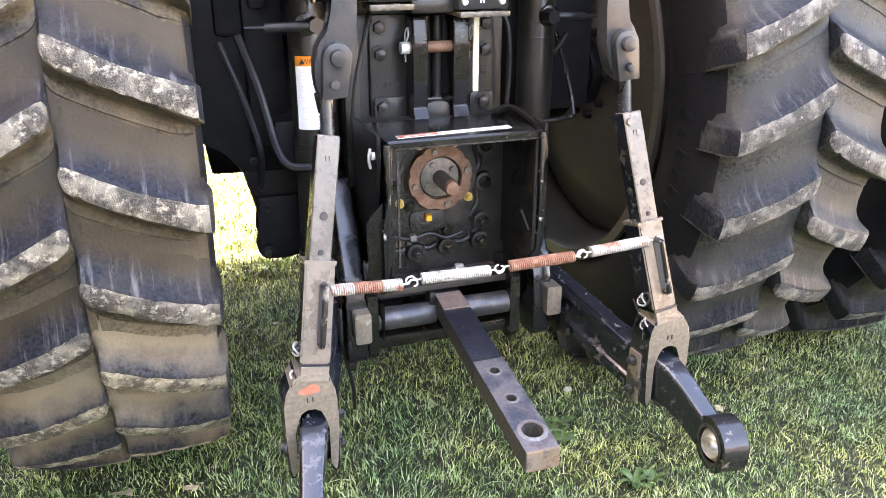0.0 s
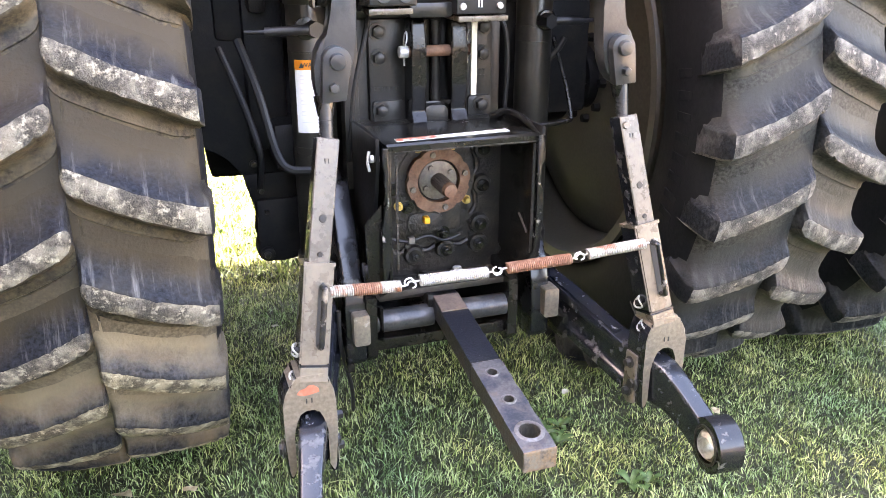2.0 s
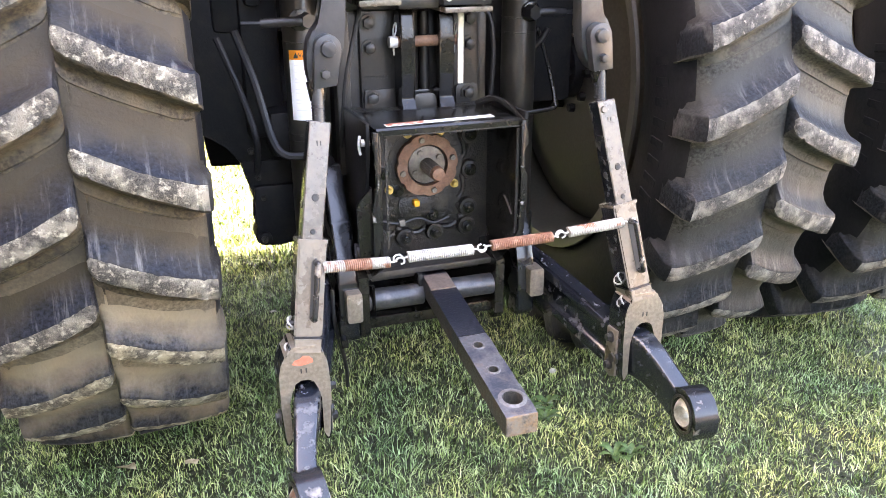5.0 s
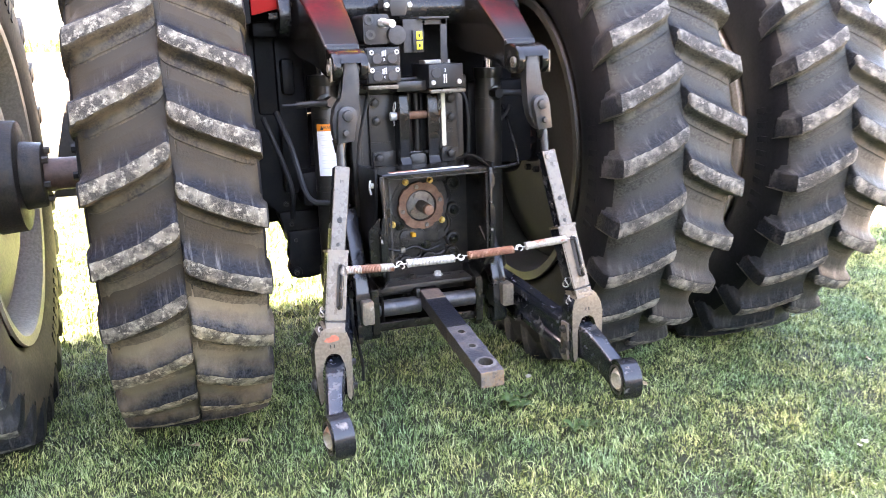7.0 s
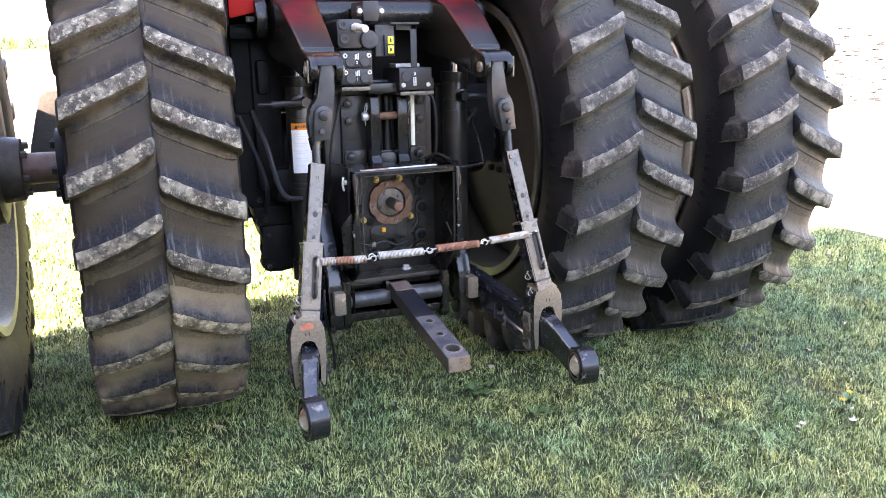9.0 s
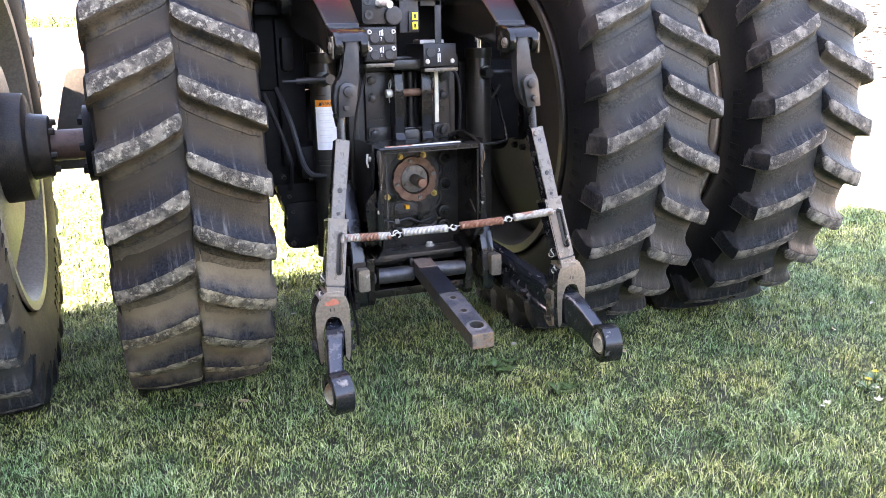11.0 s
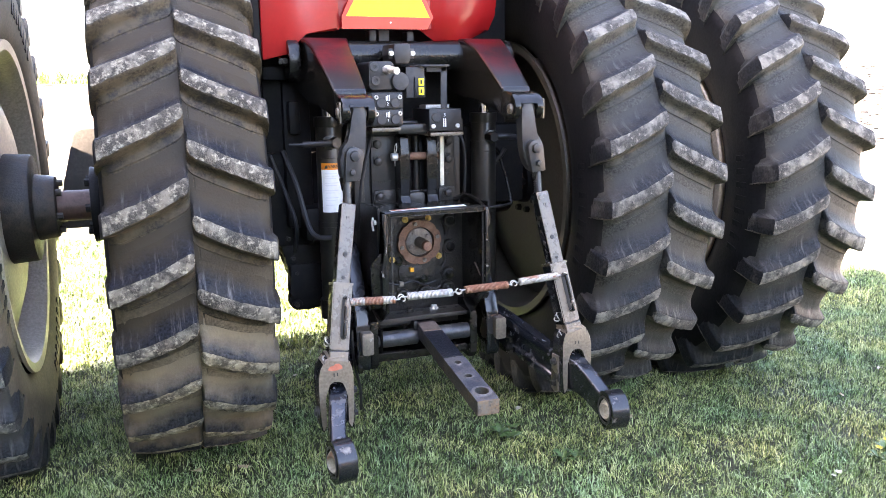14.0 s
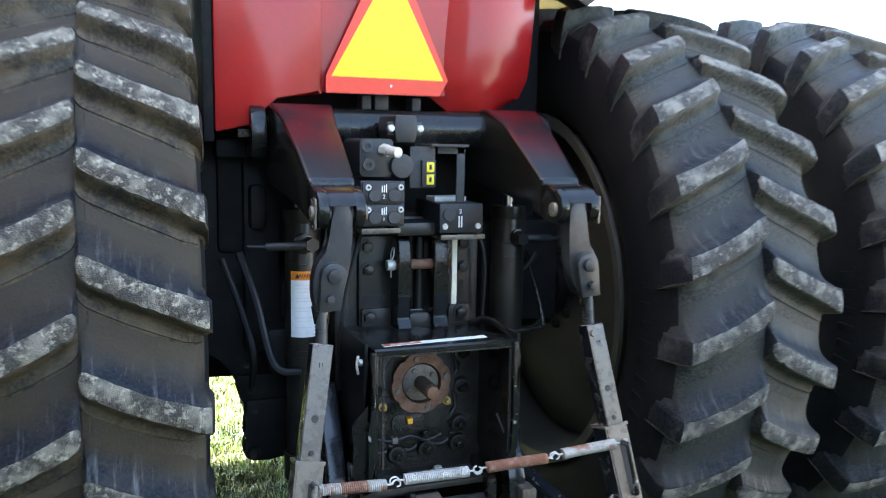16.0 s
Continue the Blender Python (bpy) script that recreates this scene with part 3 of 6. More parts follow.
def rear_wheel(x, phase, dish):
    """Rim and disc, with the tyre, its tread bars and the hub as pieces. dish: which way the disc is set in from the middle."""
    m = pose(x - TC, 0.012, Z_AXLE)
    bm = bmesh.new()
    d = dish
    lathe(bm, [(-0.248, 0.625), (-0.252, 0.662), (-0.240, 0.665), (-0.225, 0.635), (-0.215, 0.620), (-0.17, 0.612), (-0.12, 0.587), (0.12, 0.587), (0.17, 0.612), (0.215, 0.620),
               (0.225, 0.635), (0.240, 0.665), (0.252, 0.662), (0.248, 0.625), (0.22, 0.608), (0.175, 0.600), (0.125, 0.577), (d * 0.4 + 0.02, 0.577), (d * 0.75 + 0.01, 0.52), (d + 0.01, 0.36), (d * 0.9 + 0.01, 0.18), (d * 0.9 + 0.01, 0.02),
               (d * 0.9 - 0.01, 0.02), (d * 0.9 - 0.01, 0.18), (d - 0.01, 0.36), (d * 0.75 - 0.01, 0.52), (d * 0.4 - 0.02, 0.577), (-0.125, 0.577), (-0.175, 0.600), (-0.22, 0.608)], 72, True)
    # Inner wheels take the shaded copies, outer ones keep the silver
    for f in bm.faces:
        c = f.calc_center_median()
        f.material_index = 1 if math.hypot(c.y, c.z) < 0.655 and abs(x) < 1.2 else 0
    w = part("rear_wheel", bm, [RIM if abs(x) > 1.2 else SHADED_RIM, SHADED_DISC], tractor, "dusty silver rear wheel with a deep-lugged black tyre", True)
    w.matrix_basis = m
    bm = bmesh.new()
    lathe(bm, tyre_profile(), 128)
    for f in bm.faces:
        c = f.calc_center_median()
        f.material_index = 1 if math.hypot(c.y, c.z) < 0.945 else 0
    # Outer left sidewall takes the tan that stands for bounced light
    part("tyre", bm, [DUSTED if -1.2 < x < 0 else CARCASS, BOUNCEWALL if x < -1.2 else SIDEWALL], w, "black radial tyre carcass, dusty brown", True)
    for side, off in ((1, 0.0), (-1, 180.0 / LUGS)):
        for k in range(LUGS):
            # Low bars take the brighter soil set, ground bounce included in it
            low = math.sin(radians(phase + off + 360.0 * k / LUGS)) < -0.30
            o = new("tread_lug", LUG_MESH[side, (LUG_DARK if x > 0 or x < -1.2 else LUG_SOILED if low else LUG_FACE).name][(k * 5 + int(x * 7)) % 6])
            o.parent = w
            o.matrix_basis = Matrix.Rotation(-radians(phase + off + 360.0 * k / LUGS), 4, "X")
    # nuts of the disc, and raised sidewall marks too worn to read
    for s in (-1, 1):
        for k in range(10):
            o = new("wheel_nut", NUT_MESH)
            o.parent = w
            t = 2 * math.pi * k / 10
            o.matrix_basis = pose(d * 0.9 + s * 0.012, 0.15 * math.cos(t), 0.15 * math.sin(t)) @ Matrix.Rotation(radians(90 * s), 4, "Y")
        for start in (20, 140, 260):
            for k in range(8):
                o = new("sidewall_mark", MARK_MESH)
                o.parent = w
                o.matrix_basis = Matrix.Rotation(radians(start + k * 4.0), 4, "X") @ Matrix.Translation((s * 0.2655, 0, -0.82))
    return w


rear_wheel(-0.889, 3.5, 0.12)
rear_wheel(0.878, -0.2, -0.13)
rear_wheel(1.648, 5.7, -0.13)
rear_wheel(-1.735, 9.0, 0.20)

# ---- axle, hubs ----
T = tractor


def pp(name, bm, m, parent=T, label="", smooth=True):
    return part(name, bm, m, parent, label, smooth)


ZA, YA = Z_AXLE, 0.012
bm = bmesh.new()
cyl(bm, (-1.85, YA, ZA), (1.85, YA, ZA), 0.063, seg=32)
pp("axle_bar", bm, AXLE, label="brown rust-stained axle bar")
for s in (-1, 1):
    bm = bmesh.new()
    cyl(bm, (s * 0.20, YA, ZA), (s * 0.56, YA, ZA), 0.20, 0.125, 32)
    cyl(bm, (s * 0.56, YA, ZA), (s * 0.62, YA, ZA), 0.15, 0.15, 32, 0.008)
    pp("axle_housing", bm, SHADE_IRON)
    for x0, x1, r in ((0.70, 0.80, 0.11), (1.205, 1.245, 0.15)):
        bm = bmesh.new()
        cyl(bm, (s * x0, YA, ZA), (s * x1, YA, ZA), r, r * 1.05, 32, 0.006)
        for k in range(6):
            a = math.pi * k / 3
            c = Vector((s * x1 if x0 > 1 else s * x0, YA + (r - 0.035) * math.cos(a), ZA + (r - 0.035) * math.sin(a)))
            cyl(bm, c - Vector((0.02, 0, 0)), c + Vector((0.02, 0, 0)), 0.017, seg=6)
        pp("wheel_hub", bm, SHADE_IRON, label="black cast wheel hub with bolts")
    # cone hub of the outer wheel
    bm = bmesh.new()
    cyl(bm, (s * 1.56, YA, ZA), (s * 1.455, YA, ZA), 0.222, 0.215, 48, 0.01)
    cyl(bm, (s * 1.455, YA, ZA), (s * 1.375, YA, ZA), 0.135, 0.125, 40, 0.008)
    for k in range(6):
        a = math.pi * k / 3 + 0.3
        c = Vector((s * 1.375, YA + 0.095 * math.cos(a), ZA + 0.095 * math.sin(a)))
        cyl(bm, c, c - Vector((s * 0.022, 0, 0)), 0.014, seg=6)
    pp("outer_hub", bm, HUB, label="black cast clamp hub")

# ---- rear housing ----
bm = bmesh.new()
box(bm, (-0.215, -0.40, 0.50), (0.225, 0.9, 1.33), 0.02)
# Next three boxes run ahead unseen, added to shade ground and block bounce
box(bm, (-0.29, -0.2, 0.46), (0.29, 3.6, 1.20), 0.03)
box(bm, (-0.20, 0.30, 0.27), (0.29, 3.6, 0.50), 0.03)
box(bm, (-0.42, 1.85, 0.9), (0.42, 3.9, 1.95), 0.05)
box(bm, (-0.23, -0.43, 1.275), (0.24, -0.30, 1.335), 0.012)
rear_housing = pp("rear_housing", bm, CAST, label="black cast rear housing")
bm = bmesh.new()
prism(bm, [(-0.165, 0.985), (-0.165, 1.275), (-0.062, 1.275), (-0.062, 0.985)], "y", -0.40, -0.428, 0.004)
pp("bolt_pad", bm, CAST, rear_housing)
bm = bmesh.new()
prism(bm, [(0.118, 0.985), (0.118, 1.275), (0.196, 1.275), (0.196, 0.985)], "y", -0.40, -0.428, 0.004)
pp("bolt_pad", bm, CAST, rear_housing)
for x, w in ((-0.113, 0.092), (0.157, 0.07)):
    bm = bmesh.new()
    prism(bm, rounded(x, 1.02, w, 0.07, 0.01), "y", -0.42, -0.440, 0.003)
    pp("foot_pad", bm, CAST, rear_housing)
for x, z in ((-0.139, 1.243), (-0.137, 1.172), (-0.136, 1.030), (0.168, 1.246), (0.168, 1.172), (0.160, 1.030)):
    bm = bmesh.new()
    hexbolt(bm, (x, -0.428 if z > 1.1 else -0.44, z), 0.0185, 0.014)
    pp("bolt", bm, CAST, rear_housing)
# cast marks, worn
for x0, z0, n, st in ((-0.16, 1.083, 9, 0.009), (0.150, 1.120, 3, 0.010), (0.150, 1.104, 3, 0.010)):
    for k in range(n):
        bm = bmesh.new()
        box(bm, (x0 + k * st, -0.431, z0), (x0 + k * st + st * 0.6, -0.427, z0 + 0.009))
        pp("cast_mark", bm, CAST, rear_housing, smooth=False)
# side ribs of the housing
for s, x in ((-1, -0.205), (1, 0.215)):
    bm = bmesh.new()
    prism(bm, [(x - 0.03, 0.80), (x - 0.03, 1.30), (x + 0.012, 1.30), (x + 0.012, 0.80)], "y", -0.36, -0.415, 0.006)
    pp("housing_rib", bm, CAST, rear_housing)

# ---- top link bracket ----
bm = bmesh.new()
box(bm, (-0.056, -0.45, 0.96), (0.09, -0.40, 1.05), 0.008)
bracket = pp("top_link_bracket", bm, BLACK, label="black two-plate top link bracket")
for x0, x1 in ((-0.064, -0.024), (0.050, 0.094)):
    bm = bmesh.new()
    prism(bm, [(-0.40, 1.27), (-0.47, 1.285), (-0.495, 1.27), (-0.505, 1.2), (-0.502, 1.10), (-0.49, 1.03), (-0.53, 0.985), (-0.53, 0.96), (-0.40, 0.96)], "x", x0, x1, 0.006)
    pp("plate", bm, BLACK, bracket)
bm = bmesh.new()
cyl(bm, (-0.092, -0.475, 1.192), (0.112, -0.475, 1.192), 0.0155, seg=20)
pp("pin", bm, RUST, bracket, "rusty link pin")
bm = bmesh.new()
cyl(bm, (-0.093, -0.475, 1.192), (-0.068, -0.475, 1.192), 0.0165, seg=20, bevel=0.003)
pp("pin_head", bm, ZINC, bracket)
bm = bmesh.new()
cyl(bm, (-0.015, -0.43, 0.98), (-0.015, -0.43, 1.27), 0.02, seg=16)
cyl(bm, (0.025, -0.43, 0.98), (0.025, -0.43, 1.27), 0.014, seg=16)
prism(bm, rounded(0.01, 1.0, 0.07, 0.09, 0.02), "y", -0.40, -0.485, 0.006)
pp("web", bm, CAST, bracket)
for x in (-0.078, 0.104):
    bm = bmesh.new()
    sweep(bm, smooth_path([(x, -0.475, 1.155), (x, -0.478, 1.20), (x + 0.004, -0.488, 1.225), (x + 0.006, -0.478, 1.245), (x + 0.002, -0.466, 1.225), (x, -0.470, 1.165)], 5), 0.0022, 6)
    pp("clip", bm, ZINC, bracket)
bm = bmesh.new()
prism(bm, rounded(0.1125, 1.177, 0.0165, 0.215, 0.003, 2), "y", -0.500, -0.507, 0.0015)
pp("flat_bar", bm, CREAM, bracket, "cream painted flat bar")

# ---- PTO gearcase inside the shield ----
PX, PZ = -0.021, 0.860
bm = bmesh.new()
box(bm, (-0.205, -0.545, 0.50), (0.19, -0.38, 1.0), 0.01)
box(bm, (-0.20, -0.575, 0.70), (0.055, -0.52, 0.99), 0.018)
cyl(bm, (PX, -0.578, PZ), (PX, -0.52, PZ), 0.112, 0.118, 40)
CASE_BOLTS = [(0.124, 0.930), (0.123, 0.824), (0.118, 0.708), (0.114, 0.648), (0.014, 0.640), (-0.080, 0.632), (-0.165, 0.64)]
for x, z in CASE_BOLTS:
    cyl(bm, (x, -0.562, z), (x, -0.53, z), 0.027, 0.033, 24, 0.003)
# web that links the bosses round the edge
for (x0, z0), (x1, z1) in zip(CASE_BOLTS, CASE_BOLTS[1:]):
    sweep(bm, smooth_path([(x0 - 0.030, -0.545, z0 + 0.012), ((x0 + x1) / 2 - 0.012, -0.545, (z0 + z1) / 2 + 0.004), (x1 - 0.026, -0.545, z1 + 0.028)], 5), 0.009, 8)
prism(bm, rounded(-0.055, 0.735, 0.10, 0.06, 0.02), "y", -0.52, -0.583, 0.006)
gearcase = pp("pto_gearcase", bm, DUSTY, label="dusty black cast gearcase")
for x, z in CASE_BOLTS + [(0.0, 0.70), (-0.148, 0.84), (-0.105, 0.785)]:
    bm = bmesh.new()
    hexbolt(bm, (x, -0.562 if (x, z) in CASE_BOLTS else -0.574, z), 0.0135, 0.014)
    pp("bolt", bm, BLACK, gearcase)
for x, z in ((-0.074, 0.951), (0.023, 0.951), (-0.132, 0.792), (0.066, 0.793)):
    bm = bmesh.new()
    hexbolt(bm, (x, -0.578, z), 0.0095, 0.014)
    pp("gold_bolt", bm, GOLD, gearcase, "yellow zinc-plated bolt")
bm = bmesh.new()
box(bm, (-0.064, -0.606, 0.741), (-0.048, -0.58, 0.758), 0.002)
pp("plug", bm, ORANGE, gearcase, "orange plastic plug")
bm = bmesh.new()
sweep(bm, smooth_path([(-0.19, -0.575, 0.715), (-0.14, -0.585, 0.695), (-0.10, -0.59, 0.69), (-0.05, -0.59, 0.70), (0.0, -0.585, 0.68), (0.05, -0.58, 0.69)], 5), 0.005, 8)
pp("wire", bm, HOSE, gearcase)
bm = bmesh.new()
box(bm, (-0.108, -0.598, 0.683), (-0.09, -0.58, 0.702), 0.002)
pp("wire_clip", bm, GREYDISC, gearcase)
bm = bmesh.new()
ring(bm, (PX, -0.592, PZ), "y", 0.091, 0.0605, 0.020, 96, 8, 0.005)
bmesh.ops.rotate(bm, verts=bm.verts, cent=(PX, -0.592, PZ), matrix=Matrix.Rotation(radians(-36), 3, "Y"))
pto_ring = pp("pto_ring", bm, RUST, label="rusty brown retaining ring")
for k in range(4):
    a = radians(13.5 + 90 * k)
    bm = bmesh.new()
    cyl(bm, (PX + 0.0765 * math.cos(a), -0.6015, PZ + 0.0765 * math.sin(a)), (PX + 0.0765 * math.cos(a), -0.609, PZ + 0.0765 * math.sin(a)), 0.0085, 0.0075, 12)
    pp("ring_bolt", bm, GREYDISC, pto_ring)
bm = bmesh.new()
cyl(bm, (PX, -0.560, PZ), (PX, -0.592, PZ), 0.055, seg=40, bevel=0.003)
flange = pp("pto_flange", bm, GREYDISC, label="dull grey steel flange")
for k in range(4):
    a = radians(30 + 90 * k)
    bm = bmesh.new()
    cyl(bm, (PX + 0.041 * math.cos(a), -0.592, PZ + 0.041 * math.sin(a)), (PX + 0.041 * math.cos(a), -0.599, PZ + 0.041 * math.sin(a)), 0.009, 0.008, 6)
    pp("flange_bolt", bm, GREYDISC, flange)
bm = bmesh.new()
n = 20
prof = []
for k in range(n):
    for f, r in ((0.0, 0.0185), (0.25, 0.0215), (0.5, 0.0215), (0.75, 0.0185)):
        a = 2 * math.pi * (k + f) / n
        prof.append((PX + r * math.cos(a), PZ + r * math.sin(a)))
prism(bm, prof, "y", -0.592, -0.685)
pp("pto_shaft", bm, GREYDISC, label="splined grey steel shaft", smooth=False)
bm = bmesh.new()
cyl(bm, (PX, -0.685, PZ), (PX, -0.702, PZ), 0.021, 0.0175, 28, 0.001)
cyl(bm, (PX, -0.7015, PZ), (PX, -0.7035, PZ), 0.0045, seg=12)
pp("shaft_end", bm, RUST)

# ---- PTO shield ----
bm = bmesh.new()
prism(bm, [(-0.212, 1.003), (-0.212, 1.012), (0.192, 1.012), (0.192, 1.003)], "y", -0.773, -0.54, 0.002)
shield = pp("pto_shield", bm, BLACK, label="black steel shield box round the shaft")
bm = bmesh.new()
prism(bm, [(-0.777, 0.999), (-0.777, 1.012), (-0.770, 1.017), (-0.76, 1.013), (-0.765, 0.999)], "x", -0.212, 0.192)
pp("front_lip", bm, BLACK, shield)
side_l = [(-0.775, 1.005), (-0.775, 0.72), (-0.770, 0.63), (-0.66, 0.565), (-0.48, 0.565), (-0.48, 1.005)]
side_r = [(-0.775, 1.005), (-0.775, 0.685), (-0.765, 0.66), (-0.65, 0.565), (-0.48, 0.565), (-0.48, 1.005)]
for x, out in ((-0.207, side_l), (0.187, side_r)):
    bm = bmesh.new()
    prism(bm, out, "x", x - 0.004, x + 0.004, 0.0015)
    pp("side_plate", bm, BLACK, shield)
# notched flanges along the front edges, rubbed bare in places
EDGED = mat("black paint rubbed at the edge", (0.008, 0.0082, 0.009), 0.2, second=(0.30, 0.28, 0.25), mix=(0.58, 0.66), scale=30, grain=120, bump=0.15, rough2=0.4)
for out in ([(-0.212, 1.012), (-0.226, 1.012), (-0.2255, 0.965), (-0.221, 0.955), (-0.224, 0.928), (-0.218, 0.90), (-0.217, 0.872), (-0.2245, 0.862), (-0.226, 0.824), (-0.232, 0.818), (-0.232, 0.655), (-0.226, 0.650), (-0.213, 0.706)],
            [(0.183, 1.014), (0.196, 1.014), (0.199, 0.985), (0.205, 0.975), (0.205, 0.948), (0.194, 0.935), (0.193, 0.889), (0.198, 0.875), (0.205, 0.862), (0.205, 0.798), (0.199, 0.684), (0.157, 0.652), (0.152, 0.660), (0.184, 0.70), (0.187, 0.80)]):
    bm = bmesh.new()
    prism(bm, out, "y", -0.790, -0.776, 0.0015)
    pp("edge_flange", bm, EDGED, shield, "notched black flange with rubbed edges")
bm = bmesh.new()
prism(bm, [(-0.228, 0.865), (-0.262, 0.828), (-0.270, 0.815), (-0.266, 0.668), (-0.255, 0.655), (-0.228, 0.652)], "y", -0.772, -0.762, 0.002)
pp("lower_panel", bm, BLACK, shield)
bm = bmesh.new()
sweep(bm, [(0.176, -0.70, 0.78), (0.183, -0.74, 0.735)], 0.003, 6)
pp("weld_seam", bm, SILL, shield)
bm = bmesh.new()
box(bm, (-0.192, -0.7785, 0.690), (-0.186, -0.7735, 0.99))
box(bm, (0.176, -0.7785, 0.685), (0.182, -0.7735, 0.99))
box(bm, (-0.192, -0.7785, 0.9955), (0.182, -0.7735, 0.9985))
pp("seal_rim", bm, DUSTY, shield, smooth=False)
bm = bmesh.new()
cyl(bm, (-0.245, -0.735, 0.975), (-0.222, -0.735, 0.975), 0.010, seg=16)
sweep(bm, smooth_path([(-0.247, -0.737, 0.995), (-0.252, -0.74, 0.97), (-0.247, -0.737, 0.945)], 6), 0.004, 6)
pp("clevis_pin", bm, ZINC, shield, "zinc pin with a ring")
# outer arms of the shield hinge
for x0, x1 in ((-0.236, -0.226), (0.206, 0.216)):
    bm = bmesh.new()
    prism(bm, [(-0.76, 1.03), (-0.76, 0.96), (-0.70, 0.74), (-0.60, 0.70), (-0.50, 0.74), (-0.50, 1.02)], "x", x0, x1, 0.002)
    pp("hinge_arm", bm, SHADE_IRON, shield)
bm = bmesh.new()
sweep(bm, smooth_path([(0.15, -0.54, 1.015), (0.19, -0.58, 1.035), (0.205, -0.68, 1.02), (0.208, -0.76, 1.0)], 6), 0.010, 10)
pp("corner_rod", bm, BLACK, shield)
# decal strip along the top
bm = bmesh.new()
prism(bm, [(-0.175, -0.735), (0.135, -0.715), (0.135, -0.688), (-0.175, -0.708)], "z", 1.0125, 1.0135)
pp("decal", bm, WHITE, shield, "scuffed white warning strip", False)
bm = bmesh.new()
prism(bm, [(-0.174, -0.733), (-0.065, -0.726), (-0.065, -0.7025), (-0.174, -0.7095)], "z", 1.0135, 1.0143)
pp("decal_patch", bm, mat("faded red print", (0.42, 0.10, 0.05), 0.6, second=(0.62, 0.5, 0.42), mix=(0.5, 0.6), scale=60, bump=0.02), shield, "faded red print", False)
# sill plate
bm = bmesh.new()
prism(bm, [(-0.262, -0.650), (-0.262, -0.60), (-0.225, -0.46), (0.195, -0.46), (0.20, -0.60), (0.20, -0.645)], "z", 0.552, 0.570, 0.003)
sill = pp("sill_plate", bm, SILL, label="dusty black sill plate under the shaft")
for x, y, m in ((-0.062, -0.575, DUSTY), (0.045, -0.57, ZINC)):
    bm = bmesh.new()
    hexbolt(bm, (x, y, 0.570), 0.0145, 0.012, axis="z")
    pp("bolt", bm, m, sill)
for x, y in ((-0.105, -0.585), (-0.02, -0.575), (0.085, -0.57), (0.15, -0.575), (-0.17, -0.59)):
    bm = bmesh.new()
    prism(bm, rounded(x, y, 0.032, 0.013, 0.006, 4), "z", 0.5702, 0.5712)
    pp("slot", bm, INK, sill, smooth=False)

# ---- drawbar support and drawbar ----
ROLLER = mat("worn dark steel", (0.055, 0.055, 0.058), 0.32, metal=0.4, second=(0.14, 0.13, 0.115), mix=(0.50, 0.74), scale=16, grain=120, bump=0.2, third=(0.09, 0.05, 0.035), third_at=(0.6, 0.72), third_scale=22)
bm = bmesh.new()
box(bm, (-0.225, -0.66, 0.40), (0.16, -0.30, 0.435), 0.006)
box(bm, (-0.225, -0.44, 0.40), (0.16, -0.40, 0.56), 0.004)
support = pp("drawbar_support", bm, BLACK, label="black drawbar support frame")
for x0, x1 in ((-0.255, -0.225), (0.16, 0.19)):
    bm = bmesh.new()
    prism(bm, [(-0.685, 0.575), (-0.685, 0.40), (-0.66, 0.375), (-0.40, 0.375), (-0.30, 0.60), (-0.6, 0.60)], "x", x0, x1, 0.005)
    pp("cheek", bm, BLACK, support)
bm = bmesh.new()
cyl(bm, (-0.225, -0.655, 0.490), (-0.06, -0.655, 0.490), 0.032, seg=28, bevel=0.004)
pp("roller", bm, ROLLER, support, "worn dark steel roller")
bm = bmesh.new()
cyl(bm, (0.03, -0.655, 0.490), (0.16, -0.655, 0.490), 0.032, seg=28, bevel=0.004)
pp("roller", bm, ROLLER, support)
bm = bmesh.new()
box(bm, (-0.205, -0.63, 0.535), (-0.07, -0.60, 0.548), 0.003)
box(bm, (-0.075, -0.67, 0.515), (-0.06, -0.62, 0.555), 0.003)
pp("guide_strip", bm, DUSTY, support)
bm = bmesh.new()
prism(bm, [(-0.225, -0.67), (-0.218, -0.69), (-0.212, -0.70), (-0.208, -0.67)], "z", 0.445, 0.545, 0.002)
pp("stop_tab", bm, BLACK, support)

DBX = -0.020


def slab(bm, x, w, path, th, rx=0.0):
    """A flat bar of width w down a line of (y, z top) points."""
    rows = []
    for y, z in path:
        rows.append([bm.verts.new(v) for v in ((x - w / 2, y, z - th), (x + w / 2, y, z - th), (x + w / 2, y, z), (x - w / 2, y, z))])
    for a, b in zip(rows, rows[1:]):
        for k in range(4):
            bm.faces.new((a[k], a[(k + 1) % 4], b[(k + 1) % 4], b[k]))
    bm.faces.new(rows[0][::-1])
    bm.faces.new(rows[-1])
    es = [e for e in bm.edges if len(e.link_faces) == 2 and e.calc_face_angle(0) > 0.6]
    bmesh.ops.bevel(bm, geom=es, offset=0.004, segments=2, profile=0.6, affect="EDGES")


